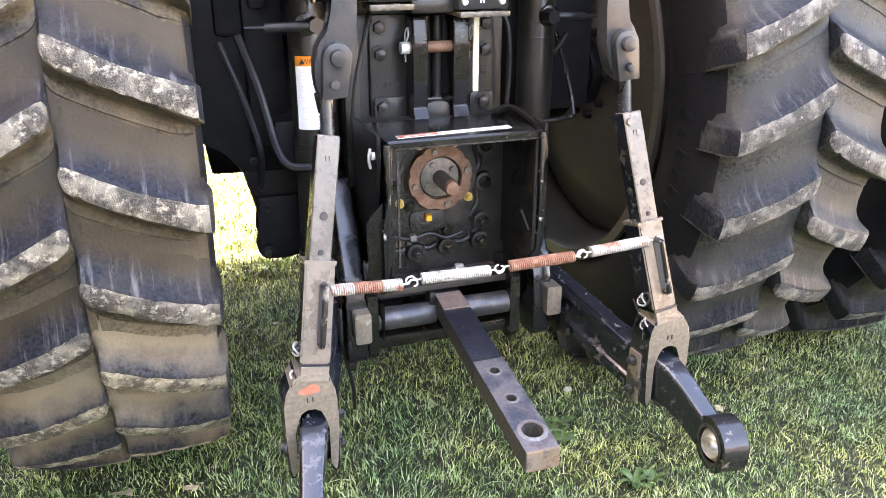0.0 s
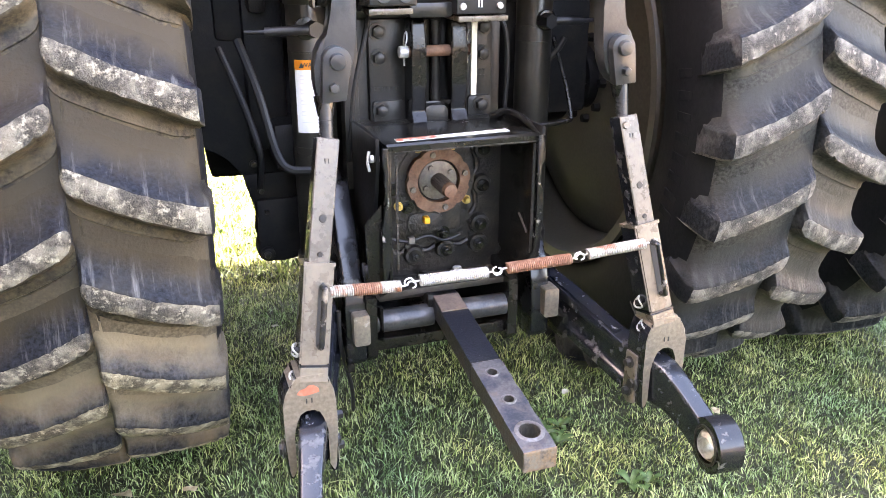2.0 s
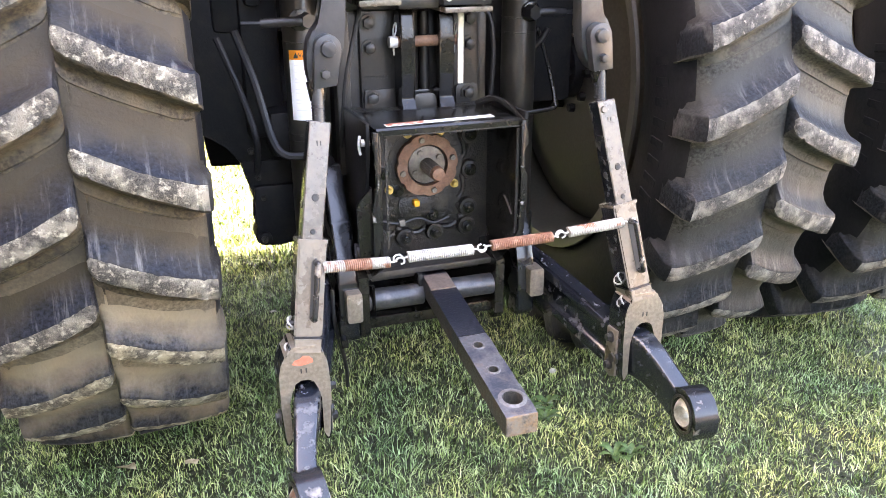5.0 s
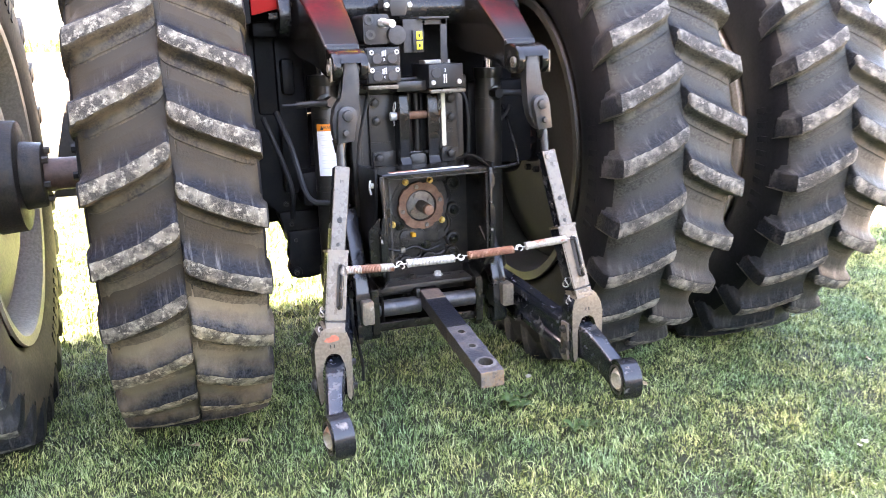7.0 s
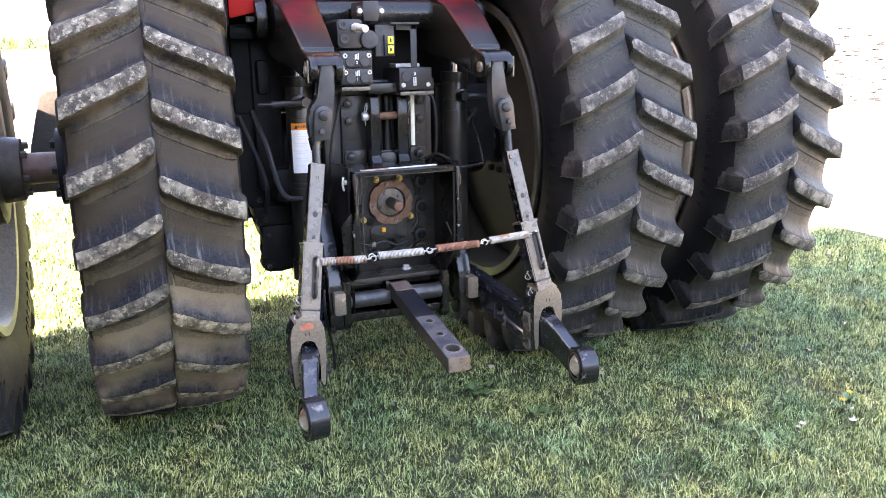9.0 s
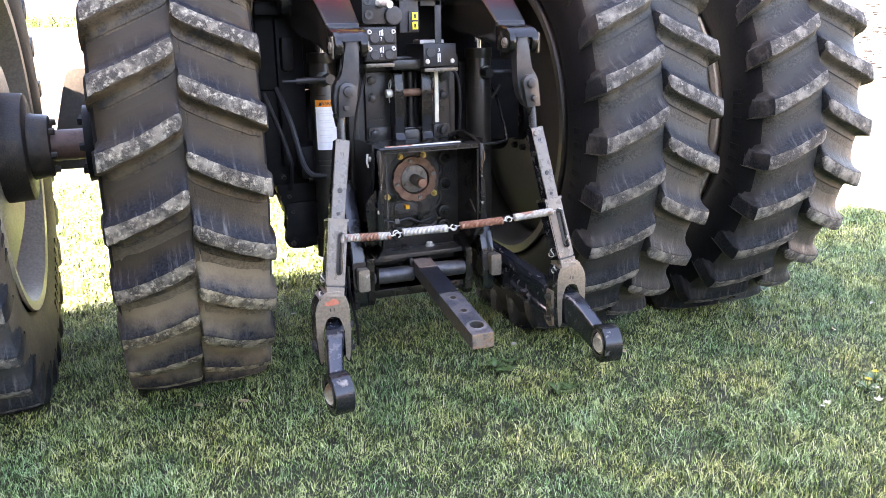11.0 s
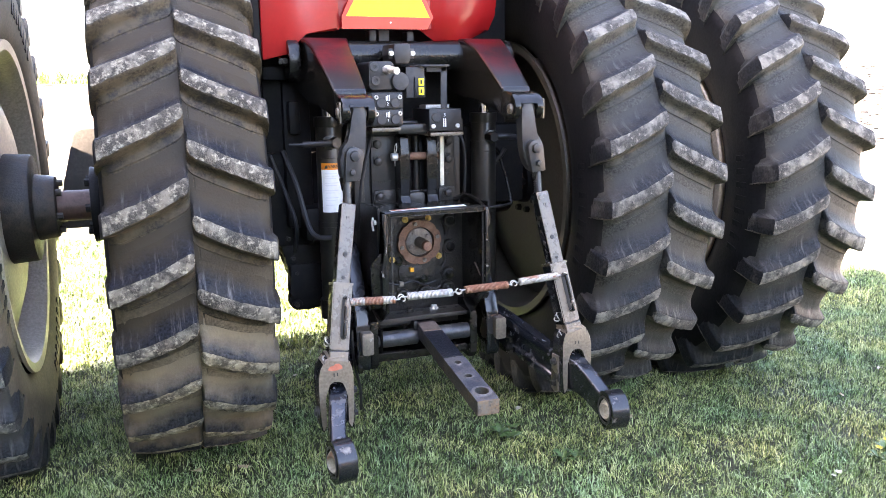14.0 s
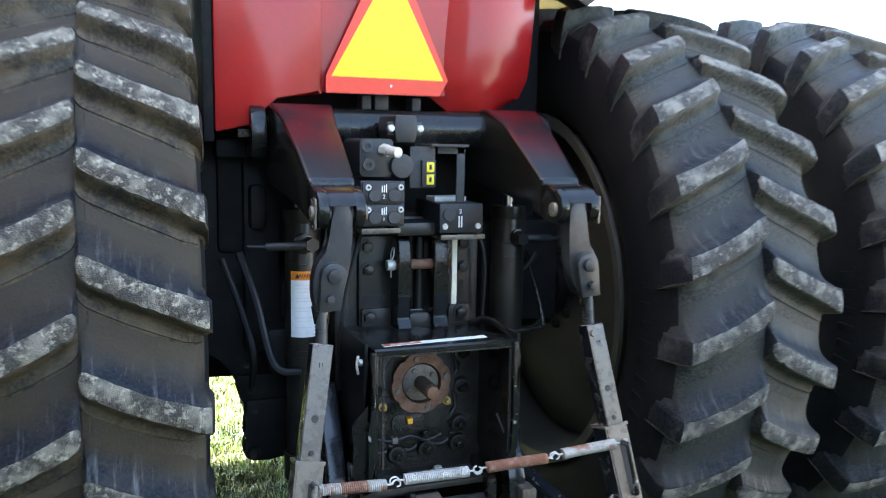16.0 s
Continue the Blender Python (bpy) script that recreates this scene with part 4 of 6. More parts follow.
def holed_plate(bm, x0, x1, y0, y1, z_at, th, holes, seg=20):
    """A flat bar from y0 back to y1 whose top follows z_at(y), with round holes right through it."""
    cuts = sorted({y0, y1, *[h[1] - 0.024 - h[2] for h in holes], *[h[1] + 0.024 + h[2] for h in holes]})
    spans = list(zip(cuts, cuts[1:]))
    for a, b in spans:
        inside = [h for h in holes if a < h[1] < b]
        for top in (0, 1):
            def V(x, y):
                return bm.verts.new((x, y, z_at(y) - (0 if top else th)))
            if not inside:
                bm.faces.new([V(x0, a), V(x1, a), V(x1, b), V(x0, b)])
                continue
            hx, hy, hr = inside[0]
            rim, outer = [], []
            for k in range(seg):
                t = 2 * math.pi * k / seg
                c, s_ = math.cos(t), math.sin(t)
                rim.append(V(hx + hr * c, hy + hr * s_))
                f = min((x1 - hx) / c if c > 1e-6 else 9, (x0 - hx) / c if c < -1e-6 else 9, (b - hy) / s_ if s_ > 1e-6 else 9, (a - hy) / s_ if s_ < -1e-6 else 9)
                outer.append((V(hx + f * c, hy + f * s_), t))
            for k in range(seg):
                j = (k + 1) % seg
                bm.faces.new((rim[k], rim[j], outer[j][0], outer[k][0]))
            corners = [(x1, b), (x0, b), (x0, a), (x1, a)]
            for cx, cy in corners:
                t = math.atan2(cy - hy, cx - hx) % (2 * math.pi)
                k = int(t / (2 * math.pi) * seg) % seg
                j = (k + 1) % seg
                bm.faces.new((outer[k][0], outer[j][0], V(cx, cy)))
        for h in inside:
            for k in range(seg):
                t0, t1 = 2 * math.pi * k / seg, 2 * math.pi * (k + 1) / seg
                q = [(h[0] + h[2] * math.cos(t), h[1] + h[2] * math.sin(t)) for t in (t0, t1)]
                bm.faces.new([bm.verts.new((x, y, z_at(y) - d)) for (x, y), d in ((q[0], 0), (q[1], 0), (q[1], th), (q[0], th))])
        for x in (x0, x1):
            bm.faces.new([bm.verts.new((x, y, z_at(y) - d)) for y, d in ((a, 0), (b, 0), (b, th), (a, th))])
    for y in (y0, y1):
        bm.faces.new([bm.verts.new((x, y, z_at(y) - d)) for x, d in ((x0, 0), (x1, 0), (x1, th), (x0, th))])
    bmesh.ops.remove_doubles(bm, verts=bm.verts, dist=0.0004)


bm = bmesh.new()
slab(bm, DBX, 0.078, [(-0.25, 0.545), (-0.66, 0.540), (-0.82, 0.517), (-0.962, 0.4945)], 0.052)
for f in bm.faces:
    f.material_index = 0 if f.normal.z > 0.8 else 1
SPECKED = mat("speckled black bar paint", (0.0085, 0.0100, 0.0150), 0.34, second=(0.024, 0.025, 0.028), mix=(0.50, 0.72), scale=18, grain=130, grain_amt=0.4, bump=0.5,
              third=(0.30, 0.29, 0.27), third_at=(0.66, 0.71), third_scale=70, rough2=0.5)
BARSIDE = mat("rusty grey bar side", (0.040, 0.037, 0.030), 0.5, second=(0.085, 0.060, 0.042), mix=(0.52, 0.70), scale=20, grain=130, grain_amt=0.4, bump=0.4,
              third=(0.020, 0.021, 0.022), third_at=(0.52, 0.66), third_scale=9, rough2=0.65)
drawbar = pp("drawbar", bm, [SPECKED, BARSIDE], label="black drawbar with a bare worn end and pin holes")
BAR_HOLES = [(DBX, -1.01, 0.0125), (DBX, -1.115, 0.0125), (DBX + 0.003, -1.228, 0.0245)]
bm = bmesh.new()
holed_plate(bm, DBX - 0.039, DBX + 0.041, -1.292, -0.962, lambda y: 0.4945 + (y + 0.962) * 0.143, 0.052, BAR_HOLES)
bmesh.ops.recalc_face_normals(bm, faces=bm.faces)
rims = [e for e in bm.edges if len(e.link_faces) == 2 and e.calc_face_angle(0) > 0.6 and not any(math.hypot(v.co.x - p, v.co.y - q) < r + 0.002 for v in e.verts for p, q, r in BAR_HOLES)]
bmesh.ops.bevel(bm, geom=rims, offset=0.0035, segments=2, profile=0.6, affect="EDGES")
for f in bm.faces:
    c = f.calc_center_median()
    f.material_index = 1 if c.y < -1.288 else 0 if f.normal.z > 0.35 else 2
CUT_END = mat("rusty cut end", (0.175, 0.108, 0.055), 0.7, second=(0.15, 0.130, 0.105), mix=(0.42, 0.60), scale=26, grain=140, bump=0.4, third=(0.045, 0.044, 0.040), third_at=(0.50, 0.62), third_scale=24)
pp("bar_end", bm, [BARE, CUT_END, BARSIDE], drawbar, "bare scuffed steel end with three holes", False)
# collars rubbed bright round the holes
for (p, q, r), w in zip(BAR_HOLES, (0.006, 0.007, 0.012)):
    bm = bmesh.new()
    n, zt = 28, 0.4945 + (q + 0.962) * 0.143
    rings = [[bm.verts.new((p + R * math.cos(2 * math.pi * k / n), q + R * math.sin(2 * math.pi * k / n), zt + h + 0.143 * R * math.sin(2 * math.pi * k / n))) for k in range(n)] for R, h in ((r, -0.004), (r + 0.0008, 0.0016), (r + w * 0.7, 0.0014), (r + w, -0.001))]
    for a, b in zip(rings, rings[1:]):
        for k in range(n):
            bm.faces.new((a[k], a[(k + 1) % n], b[(k + 1) % n], b[k]))
    pp("hole_collar", bm, COLLAR, drawbar, "pale rubbed collar")
bm = bmesh.new()
slab(bm, DBX, 0.074, [(-0.655, 0.5445), (-0.735, 0.5335)], 0.004)
pp("rubbed_patch", bm, mat("brown rubbed steel", (0.135, 0.098, 0.076), 0.55, second=(0.19, 0.135, 0.105), mix=(0.45, 0.7), scale=30, grain=120, bump=0.3), drawbar)

# ---- stabiliser brackets beside the drawbar ----
# Blue in this black stands in for reflected sky
SWAYBLACK = mat("smooth black paint with sky tint", (0.0065, 0.0074, 0.0098), 0.2, second=(0.014, 0.0142, 0.0155), mix=(0.45, 0.75), scale=10, grain=120, bump=0.06, third=(0.12, 0.10, 0.08), third_at=(0.70, 0.78), third_scale=18, rough2=0.4, coat=0.2)
for s in (-1, 1):
    x = -0.284 if s < 0 else 0.262
    bm = bmesh.new()
    top = [(-0.40, 0.862), (-0.512, 0.860), (-0.537, 0.838), (-0.605, 0.72), (-0.655, 0.625)] if s < 0 else [(-0.40, 0.74), (-0.55, 0.735), (-0.60, 0.70), (-0.652, 0.625)]
    prism(bm, top + [(-0.674, 0.56), (-0.686, 0.47), (-0.686, 0.395), (-0.672, 0.378), (-0.60, 0.37), (-0.50, 0.52), (-0.40, 0.70)], "x", x - 0.027, x + 0.027, 0.007)
    sway = pp("sway_bracket", bm, SWAYBLACK, label="black sway block bracket")
    bm = bmesh.new()
    prism(bm, rounded(-0.275 if s < 0 else 0.284, 0.497, 0.044, 0.088, 0.007), "y", -0.66, -0.714, 0.005)
    pp("wear_pad", bm, CLEVIS, sway, "pale worn pad")
    bm = bmesh.new()
    xi = x - s * 0.026
    cyl(bm, (xi, -0.675, 0.650), (xi + s * 0.05 * -1, -0.675, 0.650), 0.028, seg=24, bevel=0.004)
    cyl(bm, (xi - s * 0.05, -0.675, 0.650), (xi - s * 0.056, -0.675, 0.650), 0.014, seg=16)
    pp("boss", bm, BLACK, sway)

# ---- lower links ----
SOCKET = mat("rubbed black socket", (0.012, 0.0125, 0.014), 0.25, second=(0.22, 0.19, 0.16), mix=(0.60, 0.70), scale=22, grain=120, bump=0.1, coat=0.2, rough2=0.4)
BALLMETAL = mat("pale ball metal", (0.46, 0.44, 0.36), 0.3, metal=0.6, second=(0.40, 0.22, 0.15), mix=(0.55, 0.7), scale=15, grain=120, bump=0.1)
SCUFFED = mat("scuffed black top edge", (0.012, 0.014, 0.019), 0.25, second=(0.30, 0.29, 0.28), mix=(0.60, 0.68), scale=42, grain=160, bump=0.15, rough2=0.4, coat=0.2)


def bar(bm, pts, sizes):
    """A bar of rectangular section through points; sizes are (width across, height)."""
    rows = []
    pts = [Vector(p) for p in pts]
    for i, p in enumerate(pts):
        d = (pts[min(i + 1, len(pts) - 1)] - pts[max(i - 1, 0)]).normalized()
        side = Vector((1, 0, 0)) - d * d.x
        side.normalize()
        up = side.cross(d)
        if up.z < 0:
            up = -up
        w, h = sizes[i]
        rows.append([bm.verts.new(p + side * a * w / 2 + up * b * h / 2) for a, b in ((-1, -1), (1, -1), (1, 1), (-1, 1))])
    for a, b in zip(rows, rows[1:]):
        for k in range(4):
            bm.faces.new((a[k], a[(k + 1) % 4], b[(k + 1) % 4], b[k]))
    bm.faces.new(rows[0][::-1])
    bm.faces.new(rows[-1])


def mirrored(s, v):
    """The hitch hangs a little to one side, more so lower down."""
    return Vector((s * v[0] - 0.010 * max(0.0, min(1.0, (1.38 - v[2]) / 0.55)), v[1], v[2]))


def edge_bevel(bm, r, seg=2, over=0.7):
    bmesh.ops.bevel(bm, geom=[e for e in bm.edges if len(e.link_faces) == 2 and e.calc_face_angle(0) > over], offset=r, segments=seg, profile=0.6, affect="EDGES", clamp_overlap=True)


BALL = Vector((0.5005, -1.24, 0.307))
for s in (-1, 1):
    bm = bmesh.new()
    # deep beam with a groove along each flank
    rows = []
    for x, y, z, w, h in ((0.312, -0.15, 0.515, 0.052, 0.105), (0.322, -0.40, 0.500, 0.054, 0.115), (0.345, -0.66, 0.478, 0.056, 0.128), (0.415, -0.90, 0.408, 0.058, 0.130), (0.436, -0.965, 0.388, 0.058, 0.128)):
        c, g = mirrored(s, (x, y, z)), w * 0.2
        sec = [(-w / 2, -h / 2), (w / 2, -h / 2), (w / 2, -h * 0.26), (w / 2 - g, -h * 0.20), (w / 2 - g, h * 0.20), (w / 2, h * 0.26), (w / 2, h / 2), (-w / 2, h / 2),
               (-w / 2, h * 0.26), (-w / 2 + g, h * 0.20), (-w / 2 + g, -h * 0.20), (-w / 2, -h * 0.26)]
        rows.append([bm.verts.new(c + Vector((a, b * 0.18, b))) for a, b in sec])
    for a, b in zip(rows, rows[1:]):
        for k in range(12):
            bm.faces.new((a[k], a[(k + 1) % 12], b[(k + 1) % 12], b[k]))
    bm.faces.new(rows[0][::-1])
    bm.faces.new(rows[-1])
    bmesh.ops.recalc_face_normals(bm, faces=bm.faces)
    edge_bevel(bm, 0.004)
    link = pp("lower_link", bm, LINK, label="black lower link arm, lowered, with a ball end")
    # forged end, deep at the clevis, running down to the ball
    bm = bmesh.new()
    line = [(0.436, -0.955, 0.392), (0.452, -1.00, 0.394), (0.466, -1.045, 0.388), (0.478, -1.085, 0.372), (0.488, -1.125, 0.350), (0.496, -1.165, 0.328), (0.4995, -1.195, 0.314)]
    bar(bm, [mirrored(s, q) for q in line], [(0.062, 0.130), (0.064, 0.134), (0.062, 0.126), (0.056, 0.112), (0.052, 0.100), (0.052, 0.094), (0.054, 0.092)])
    bmesh.ops.recalc_face_normals(bm, faces=bm.faces)
    edge_bevel(bm, 0.010, 3)
    tip = pp("link_end", bm, LINK, link)
    bm = bmesh.new()
    bar(bm, [mirrored(s, (x, y, z + dz)) for (x, y, z), dz in zip(line, (0.0652, 0.0670, 0.0632, 0.0566, 0.0508, 0.0478, 0.0470))], [(0.038, 0.0024)] * 7)
    pp("scuffed_top", bm, SCUFFED, tip, "scuffed bright upper edge")
    b = mirrored(s, BALL)
    b.z -= 0.010 * (s < 0) - 0.010 * (s > 0)
    bm = bmesh.new()
    ring(bm, (0, 0, 0), "x", 0.070, 0.047, 0.064, 48)
    edge_bevel(bm, 0.007, 2, 0.8)
    bmesh.ops.transform(bm, matrix=Matrix.Translation(b) @ Matrix.Rotation(radians(-s * 6), 4, "Z"), verts=bm.verts)
    socket = pp("ball_socket", bm, SOCKET, link, "black ball socket with rubbed edges")
    for w in (-1, 1):
        bm = bmesh.new()
        ring(bm, (w * 0.033, 0, 0), "x", 0.052, 0.0445, 0.004, 40)
        bmesh.ops.transform(bm, matrix=Matrix.Translation(b) @ Matrix.Rotation(radians(-s * 6), 4, "Z"), verts=bm.verts)
        pp("retaining_ring", bm, DUSTY, socket)
    bm = bmesh.new()
    prof = [(math.sin(radians(t)) * 0.048, math.cos(radians(t)) * 0.048) for t in range(-55, 56, 10)]
    lathe(bm, prof + [(0.034, 0.026), (-0.034, 0.026)], 40, True)
    bmesh.ops.transform(bm, matrix=Matrix.Translation(b) @ Matrix.Rotation(radians(-s * 6 + 14), 4, "Z"), verts=bm.verts)
    pp("ball", bm, BALLMETAL, socket, "worn pale steel ball")
    bm = bmesh.new()
    bar(bm, [mirrored(s, q) for q in ((0.322, -0.42, 0.5605), (0.345, -0.66, 0.5440), (0.412, -0.89, 0.4780))], [(0.036, 0.003)] * 3)
    pp("worn_top", bm, SCUFFED, link)
    # pale stay plate on the inner side of the clevis
    bm = bmesh.new()
    x = mirrored(s, (0.4015, 0, 0.4)).x
    prism(bm, [(-0.960, 0.455), (-1.010, 0.458), (-1.012, 0.318), (-0.985, 0.306), (-0.955, 0.318)], "x", x - 0.004, x + 0.004, 0.002)
    stay = pp("stay_plate", bm, WORN, link, "worn grey stay plate")
    for y, z in ((-0.985, 0.43), (-0.985, 0.345)):
        bm = bmesh.new()
        hexbolt(bm, (x - s * 0.004, y, z), 0.012, 0.012, axis="x" if s > 0 else "X")
        pp("bolt", bm, CAST, stay)

# ---- rockshaft and lift arms ----
bm = bmesh.new()
cyl(bm, (-0.25, -0.36, 1.592), (0.25, -0.36, 1.592), 0.062, seg=36)
rock = pp("rockshaft", bm, BLACK, label="glossy black cross tube of the hitch")
for s in (-1, 1):
    bm = bmesh.new()
    cyl(bm, (s * 0.43, -0.34, 1.575), (s * 0.475, -0.34, 1.575), 0.085, seg=36, bevel=0.008)
    cyl(bm, (s * 0.475, -0.34, 1.575), (s * 0.505, -0.34, 1.575), 0.022, seg=6)
    pp("shaft_cap", bm, BLACK, rock)
    bm = bmesh.new()
    # arm body: outline in side view, wide at the shaft and narrow at the tip
    rows = []
    for y, zt, zb, xi, xo in ((-0.22, 1.60, 1.50, 0.235, 0.425), (-0.30, 1.665, 1.45, 0.235, 0.425), (-0.42, 1.660, 1.418, 0.243, 0.417), (-0.52, 1.618, 1.408, 0.257, 0.405), (-0.66, 1.532, 1.382, 0.260, 0.392), (-0.77, 1.459, 1.354, 0.263, 0.384)):
        rows.append([bm.verts.new((s * x, y, z)) for x, z in ((xi, zb), (xo, zb), (xo, zt), (xi, zt))])
    for a, b in zip(rows, rows[1:]):
        for k in range(4):
            bm.faces.new((a[k], a[(k + 1) % 4], b[(k + 1) % 4], b[k]))
    bm.faces.new(rows[0][::-1])
    bm.faces.new(rows[-1])
    bmesh.ops.recalc_face_normals(bm, faces=bm.faces)
    bmesh.ops.bevel(bm, geom=[e for e in bm.edges if e.calc_face_angle(0) > 0.7], offset=0.012, segments=3, profile=0.6, affect="EDGES")
    # Tops take the painted red reflection, fading to black at the tip
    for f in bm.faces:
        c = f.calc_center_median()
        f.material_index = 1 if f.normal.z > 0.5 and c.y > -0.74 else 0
    arm = pp("lift_arm", bm, [BLACK, RED_SHEEN], label="glossy black lift arm with a painted red reflection on top")
    for xa, xb in ((0.264, 0.292), (0.353, 0.382)):
        bm = bmesh.new()
        pts = [(-0.74, 1.453), (-0.80, 1.448), (-0.85, 1.440), (-0.878, 1.420), (-0.888, 1.392), (-0.880, 1.364), (-0.855, 1.346), (-0.80, 1.345), (-0.74, 1.362)]
        prism(bm, pts, "x", s * xa, s * xb, 0.011)
        pp("fork", bm, BLACK, arm)
    bm = bmesh.new()
    prism(bm, [(-0.73, 1.4515), (-0.80, 1.4465), (-0.85, 1.4385), (-0.8765, 1.4185), (-0.884, 1.404), (-0.84, 1.412), (-0.79, 1.40), (-0.73, 1.38)], "x", s * 0.290, s * 0.355)
    pp("fork_bridge", bm, BLACK, arm)
    bm = bmesh.new()
    cyl(bm, (s * 0.255, -0.845, 1.384), (s * 0.395, -0.845, 1.384), 0.019, seg=20, bevel=0.003)
    pp("pin", bm, WORN, arm)
    bm = bmesh.new()
    prism(bm, rounded(-0.850, 1.384, 0.045, 0.075, 0.006), "x", s * 0.384, s * 0.389, 0.001)
    pp("lock_plate", bm, WORN, arm)

# ---- lift links ----
for s in (-1, 1):
    def M(p):
        return mirrored(s, p)
    bm = bmesh.new()
    # forged knuckle: an eye on the pin, a neck, and a broad body that tapers to the thread
    neck = [(0.297, 1.385), (0.299, 1.40), (0.306, 1.412), (0.322, 1.417), (0.338, 1.412), (0.345, 1.40), (0.347, 1.37), (0.347, 1.325), (0.351, 1.306), (0.362, 1.290), (0.376, 1.275), (0.386, 1.255), (0.390, 1.228), (0.390, 1.195), (0.387, 1.172),
            (0.382, 1.150), (0.354, 1.146), (0.337, 1.157), (0.321, 1.178), (0.310, 1.206), (0.304, 1.240), (0.300, 1.285), (0.297, 1.33)]
    prism(bm, [(M((x, 0, z)).x, z) for x, z in neck], "y", -0.826, -0.874, 0.010)
    ll = pp("lift_link", bm, KNUCKLE, label="worn grey adjustable lift link")
    bm = bmesh.new()
    cx, cz = M((0.3455, 0, 1.239)).x, 1.239
    plate = [(cx + 0.031 * math.cos(radians(a)), cz + 0.031 * math.sin(radians(a))) for a in range(-5, 186, 19)]
    plate += [(cx - 0.026 + s * 0.012, 1.150), (cx + 0.029 + s * 0.012, 1.155)]
    prism(bm, plate, "y", -0.870, -0.900, 0.003)
    plate = pp("bolt_plate", bm, KNUCKLE, ll)
    for x, z, r in ((0.3455, 1.239, 0.0185), (0.355, 1.184, 0.0115)):
        bm = bmesh.new()
        cyl(bm, M((x, -0.900, z)), M((x, -0.915, z)), r, r * 0.92, 24 if r > 0.015 else 6, 0.002)
        pp("bolt", bm, KNUCKLE, plate)
    bm = bmesh.new()
    cyl(bm, M((0.368, -0.866, 1.155)), M((0.370, -0.882, 1.06)), 0.0145, seg=20)
    rod = pp("threaded_rod", bm, KNUCKLE, ll)
    bm = bmesh.new()
    cyl(bm, M((0.367, -0.856, 1.160)), M((0.3675, -0.866, 1.116)), 0.025, 0.0175, 24, 0.003)
    pp("collar", bm, BLACK, ll, "black tapered collar")
    for k in range(5):
        bm = bmesh.new()
        c = M((0.369, -0.872 - 0.0012 * k, 1.112 - k * 0.008))
        cyl(bm, c, c - Vector((0, 0, 0.004)), 0.0165, 0.0145, 20)
        pp("thread", bm, KNUCKLE, rod)
    # square inner bar
    a, b = M((0.371, -0.882, 1.072)), M((0.421, -0.952, 0.765))
    bm = bmesh.new()
    bar(bm, [a, b], [(0.050, 0.054)] * 2)
    bmesh.ops.bevel(bm, geom=list(bm.edges), offset=0.003, segments=1, affect="EDGES")
    bmesh.ops.recalc_face_normals(bm, faces=bm.faces)
    # Left flank takes the black of the links, standing in for its shade
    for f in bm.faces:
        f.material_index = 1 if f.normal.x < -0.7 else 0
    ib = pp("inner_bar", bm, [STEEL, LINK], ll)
    d = (b - a).normalized()
    nrm = Vector((0, -1, 0)) - d * Vector((0, -1, 0)).dot(d)
    nrm.normalize()
    side = d.cross(nrm) * (1 if d.cross(nrm).x > 0 else -1)
    for f, r in ((0.55, 0.0095), (0.80, 0.007)):
        bm = bmesh.new()
        c = a + (b - a) * f + nrm * 0.0265
        cyl(bm, c, c + nrm * 0.003, r, r * 0.8, 14)
        stud = pp("stud", bm, CAST, ib)
        bm = bmesh.new()
        cyl(bm, c + nrm * 0.003, c + nrm * 0.0036, r * 0.45, seg=10)
        pp("stud_hole", bm, INK, stud)
        # bolt holes in the flank painted dark
        bm = bmesh.new()
        c = a + (b - a) * (f + 0.06) - side * 0.0245
        cyl(bm, c, c - side * 0.003, r * 1.1, r * 0.9, 14)
        pp("flank_bolt", bm, CAST, ib)
    bm = bmesh.new()
    for dx in (-0.005, 0.003):
        c = a + (b - a) * 0.16 + nrm * 0.0268 + side * dx
        box(bm, (c.x - 0.001, c.y - 0.0012, c.z - 0.007), (c.x + 0.001, c.y + 0.001, c.z + 0.007))
    pp("stamp", bm, INK, ib, smooth=False)
    if s == 1:
        bm = bmesh.new()
        c = a + (b - a) * 0.07 + nrm * 0.0265 - side * 0.012
        cyl(bm, c, c + nrm * 0.008, 0.010, 0.008, 12)
        pp("stud", bm, WORN, ib)
    # sleeve with its slot and the drop-pin handle
    a, b = M((0.4125, -0.938, 0.806)), M((0.447, -0.992, 0.585))
    bm = bmesh.new()
    bar(bm, [a, b], [(0.067, 0.074)] * 2)
    bmesh.ops.bevel(bm, geom=list(bm.edges), offset=0.004, segments=2, affect="EDGES")
    bmesh.ops.recalc_face_normals(bm, faces=bm.faces)
    # Same black on the sleeve's left flank, shade held in the colour
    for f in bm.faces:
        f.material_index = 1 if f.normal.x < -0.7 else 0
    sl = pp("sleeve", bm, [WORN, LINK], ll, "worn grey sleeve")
    d = (b - a).normalized()
    nrm = Vector((0, -1, 0)) - d * Vector((0, -1, 0)).dot(d)
    nrm.normalize()
    side = d.cross(nrm) * (1 if d.cross(nrm).x > 0 else -1)
    # lip at the top, dark joint and foot at the bottom
    bm = bmesh.new()
    bar(bm, [a - d * 0.002, a + d * 0.006], [(0.071, 0.078)] * 2)
    edge_bevel(bm, 0.0015, 1)
    pp("top_lip", bm, WORN, sl)
    bm = bmesh.new()
    bar(bm, [b - d * 0.001, b + d * 0.004], [(0.0672, 0.0742)] * 2)
    pp("joint", bm, LINK, sl)
    bm = bmesh.new()
    bar(bm, [b + d * 0.004, b + d * 0.036], [(0.062, 0.082)] * 2)
    edge_bevel(bm, 0.004)
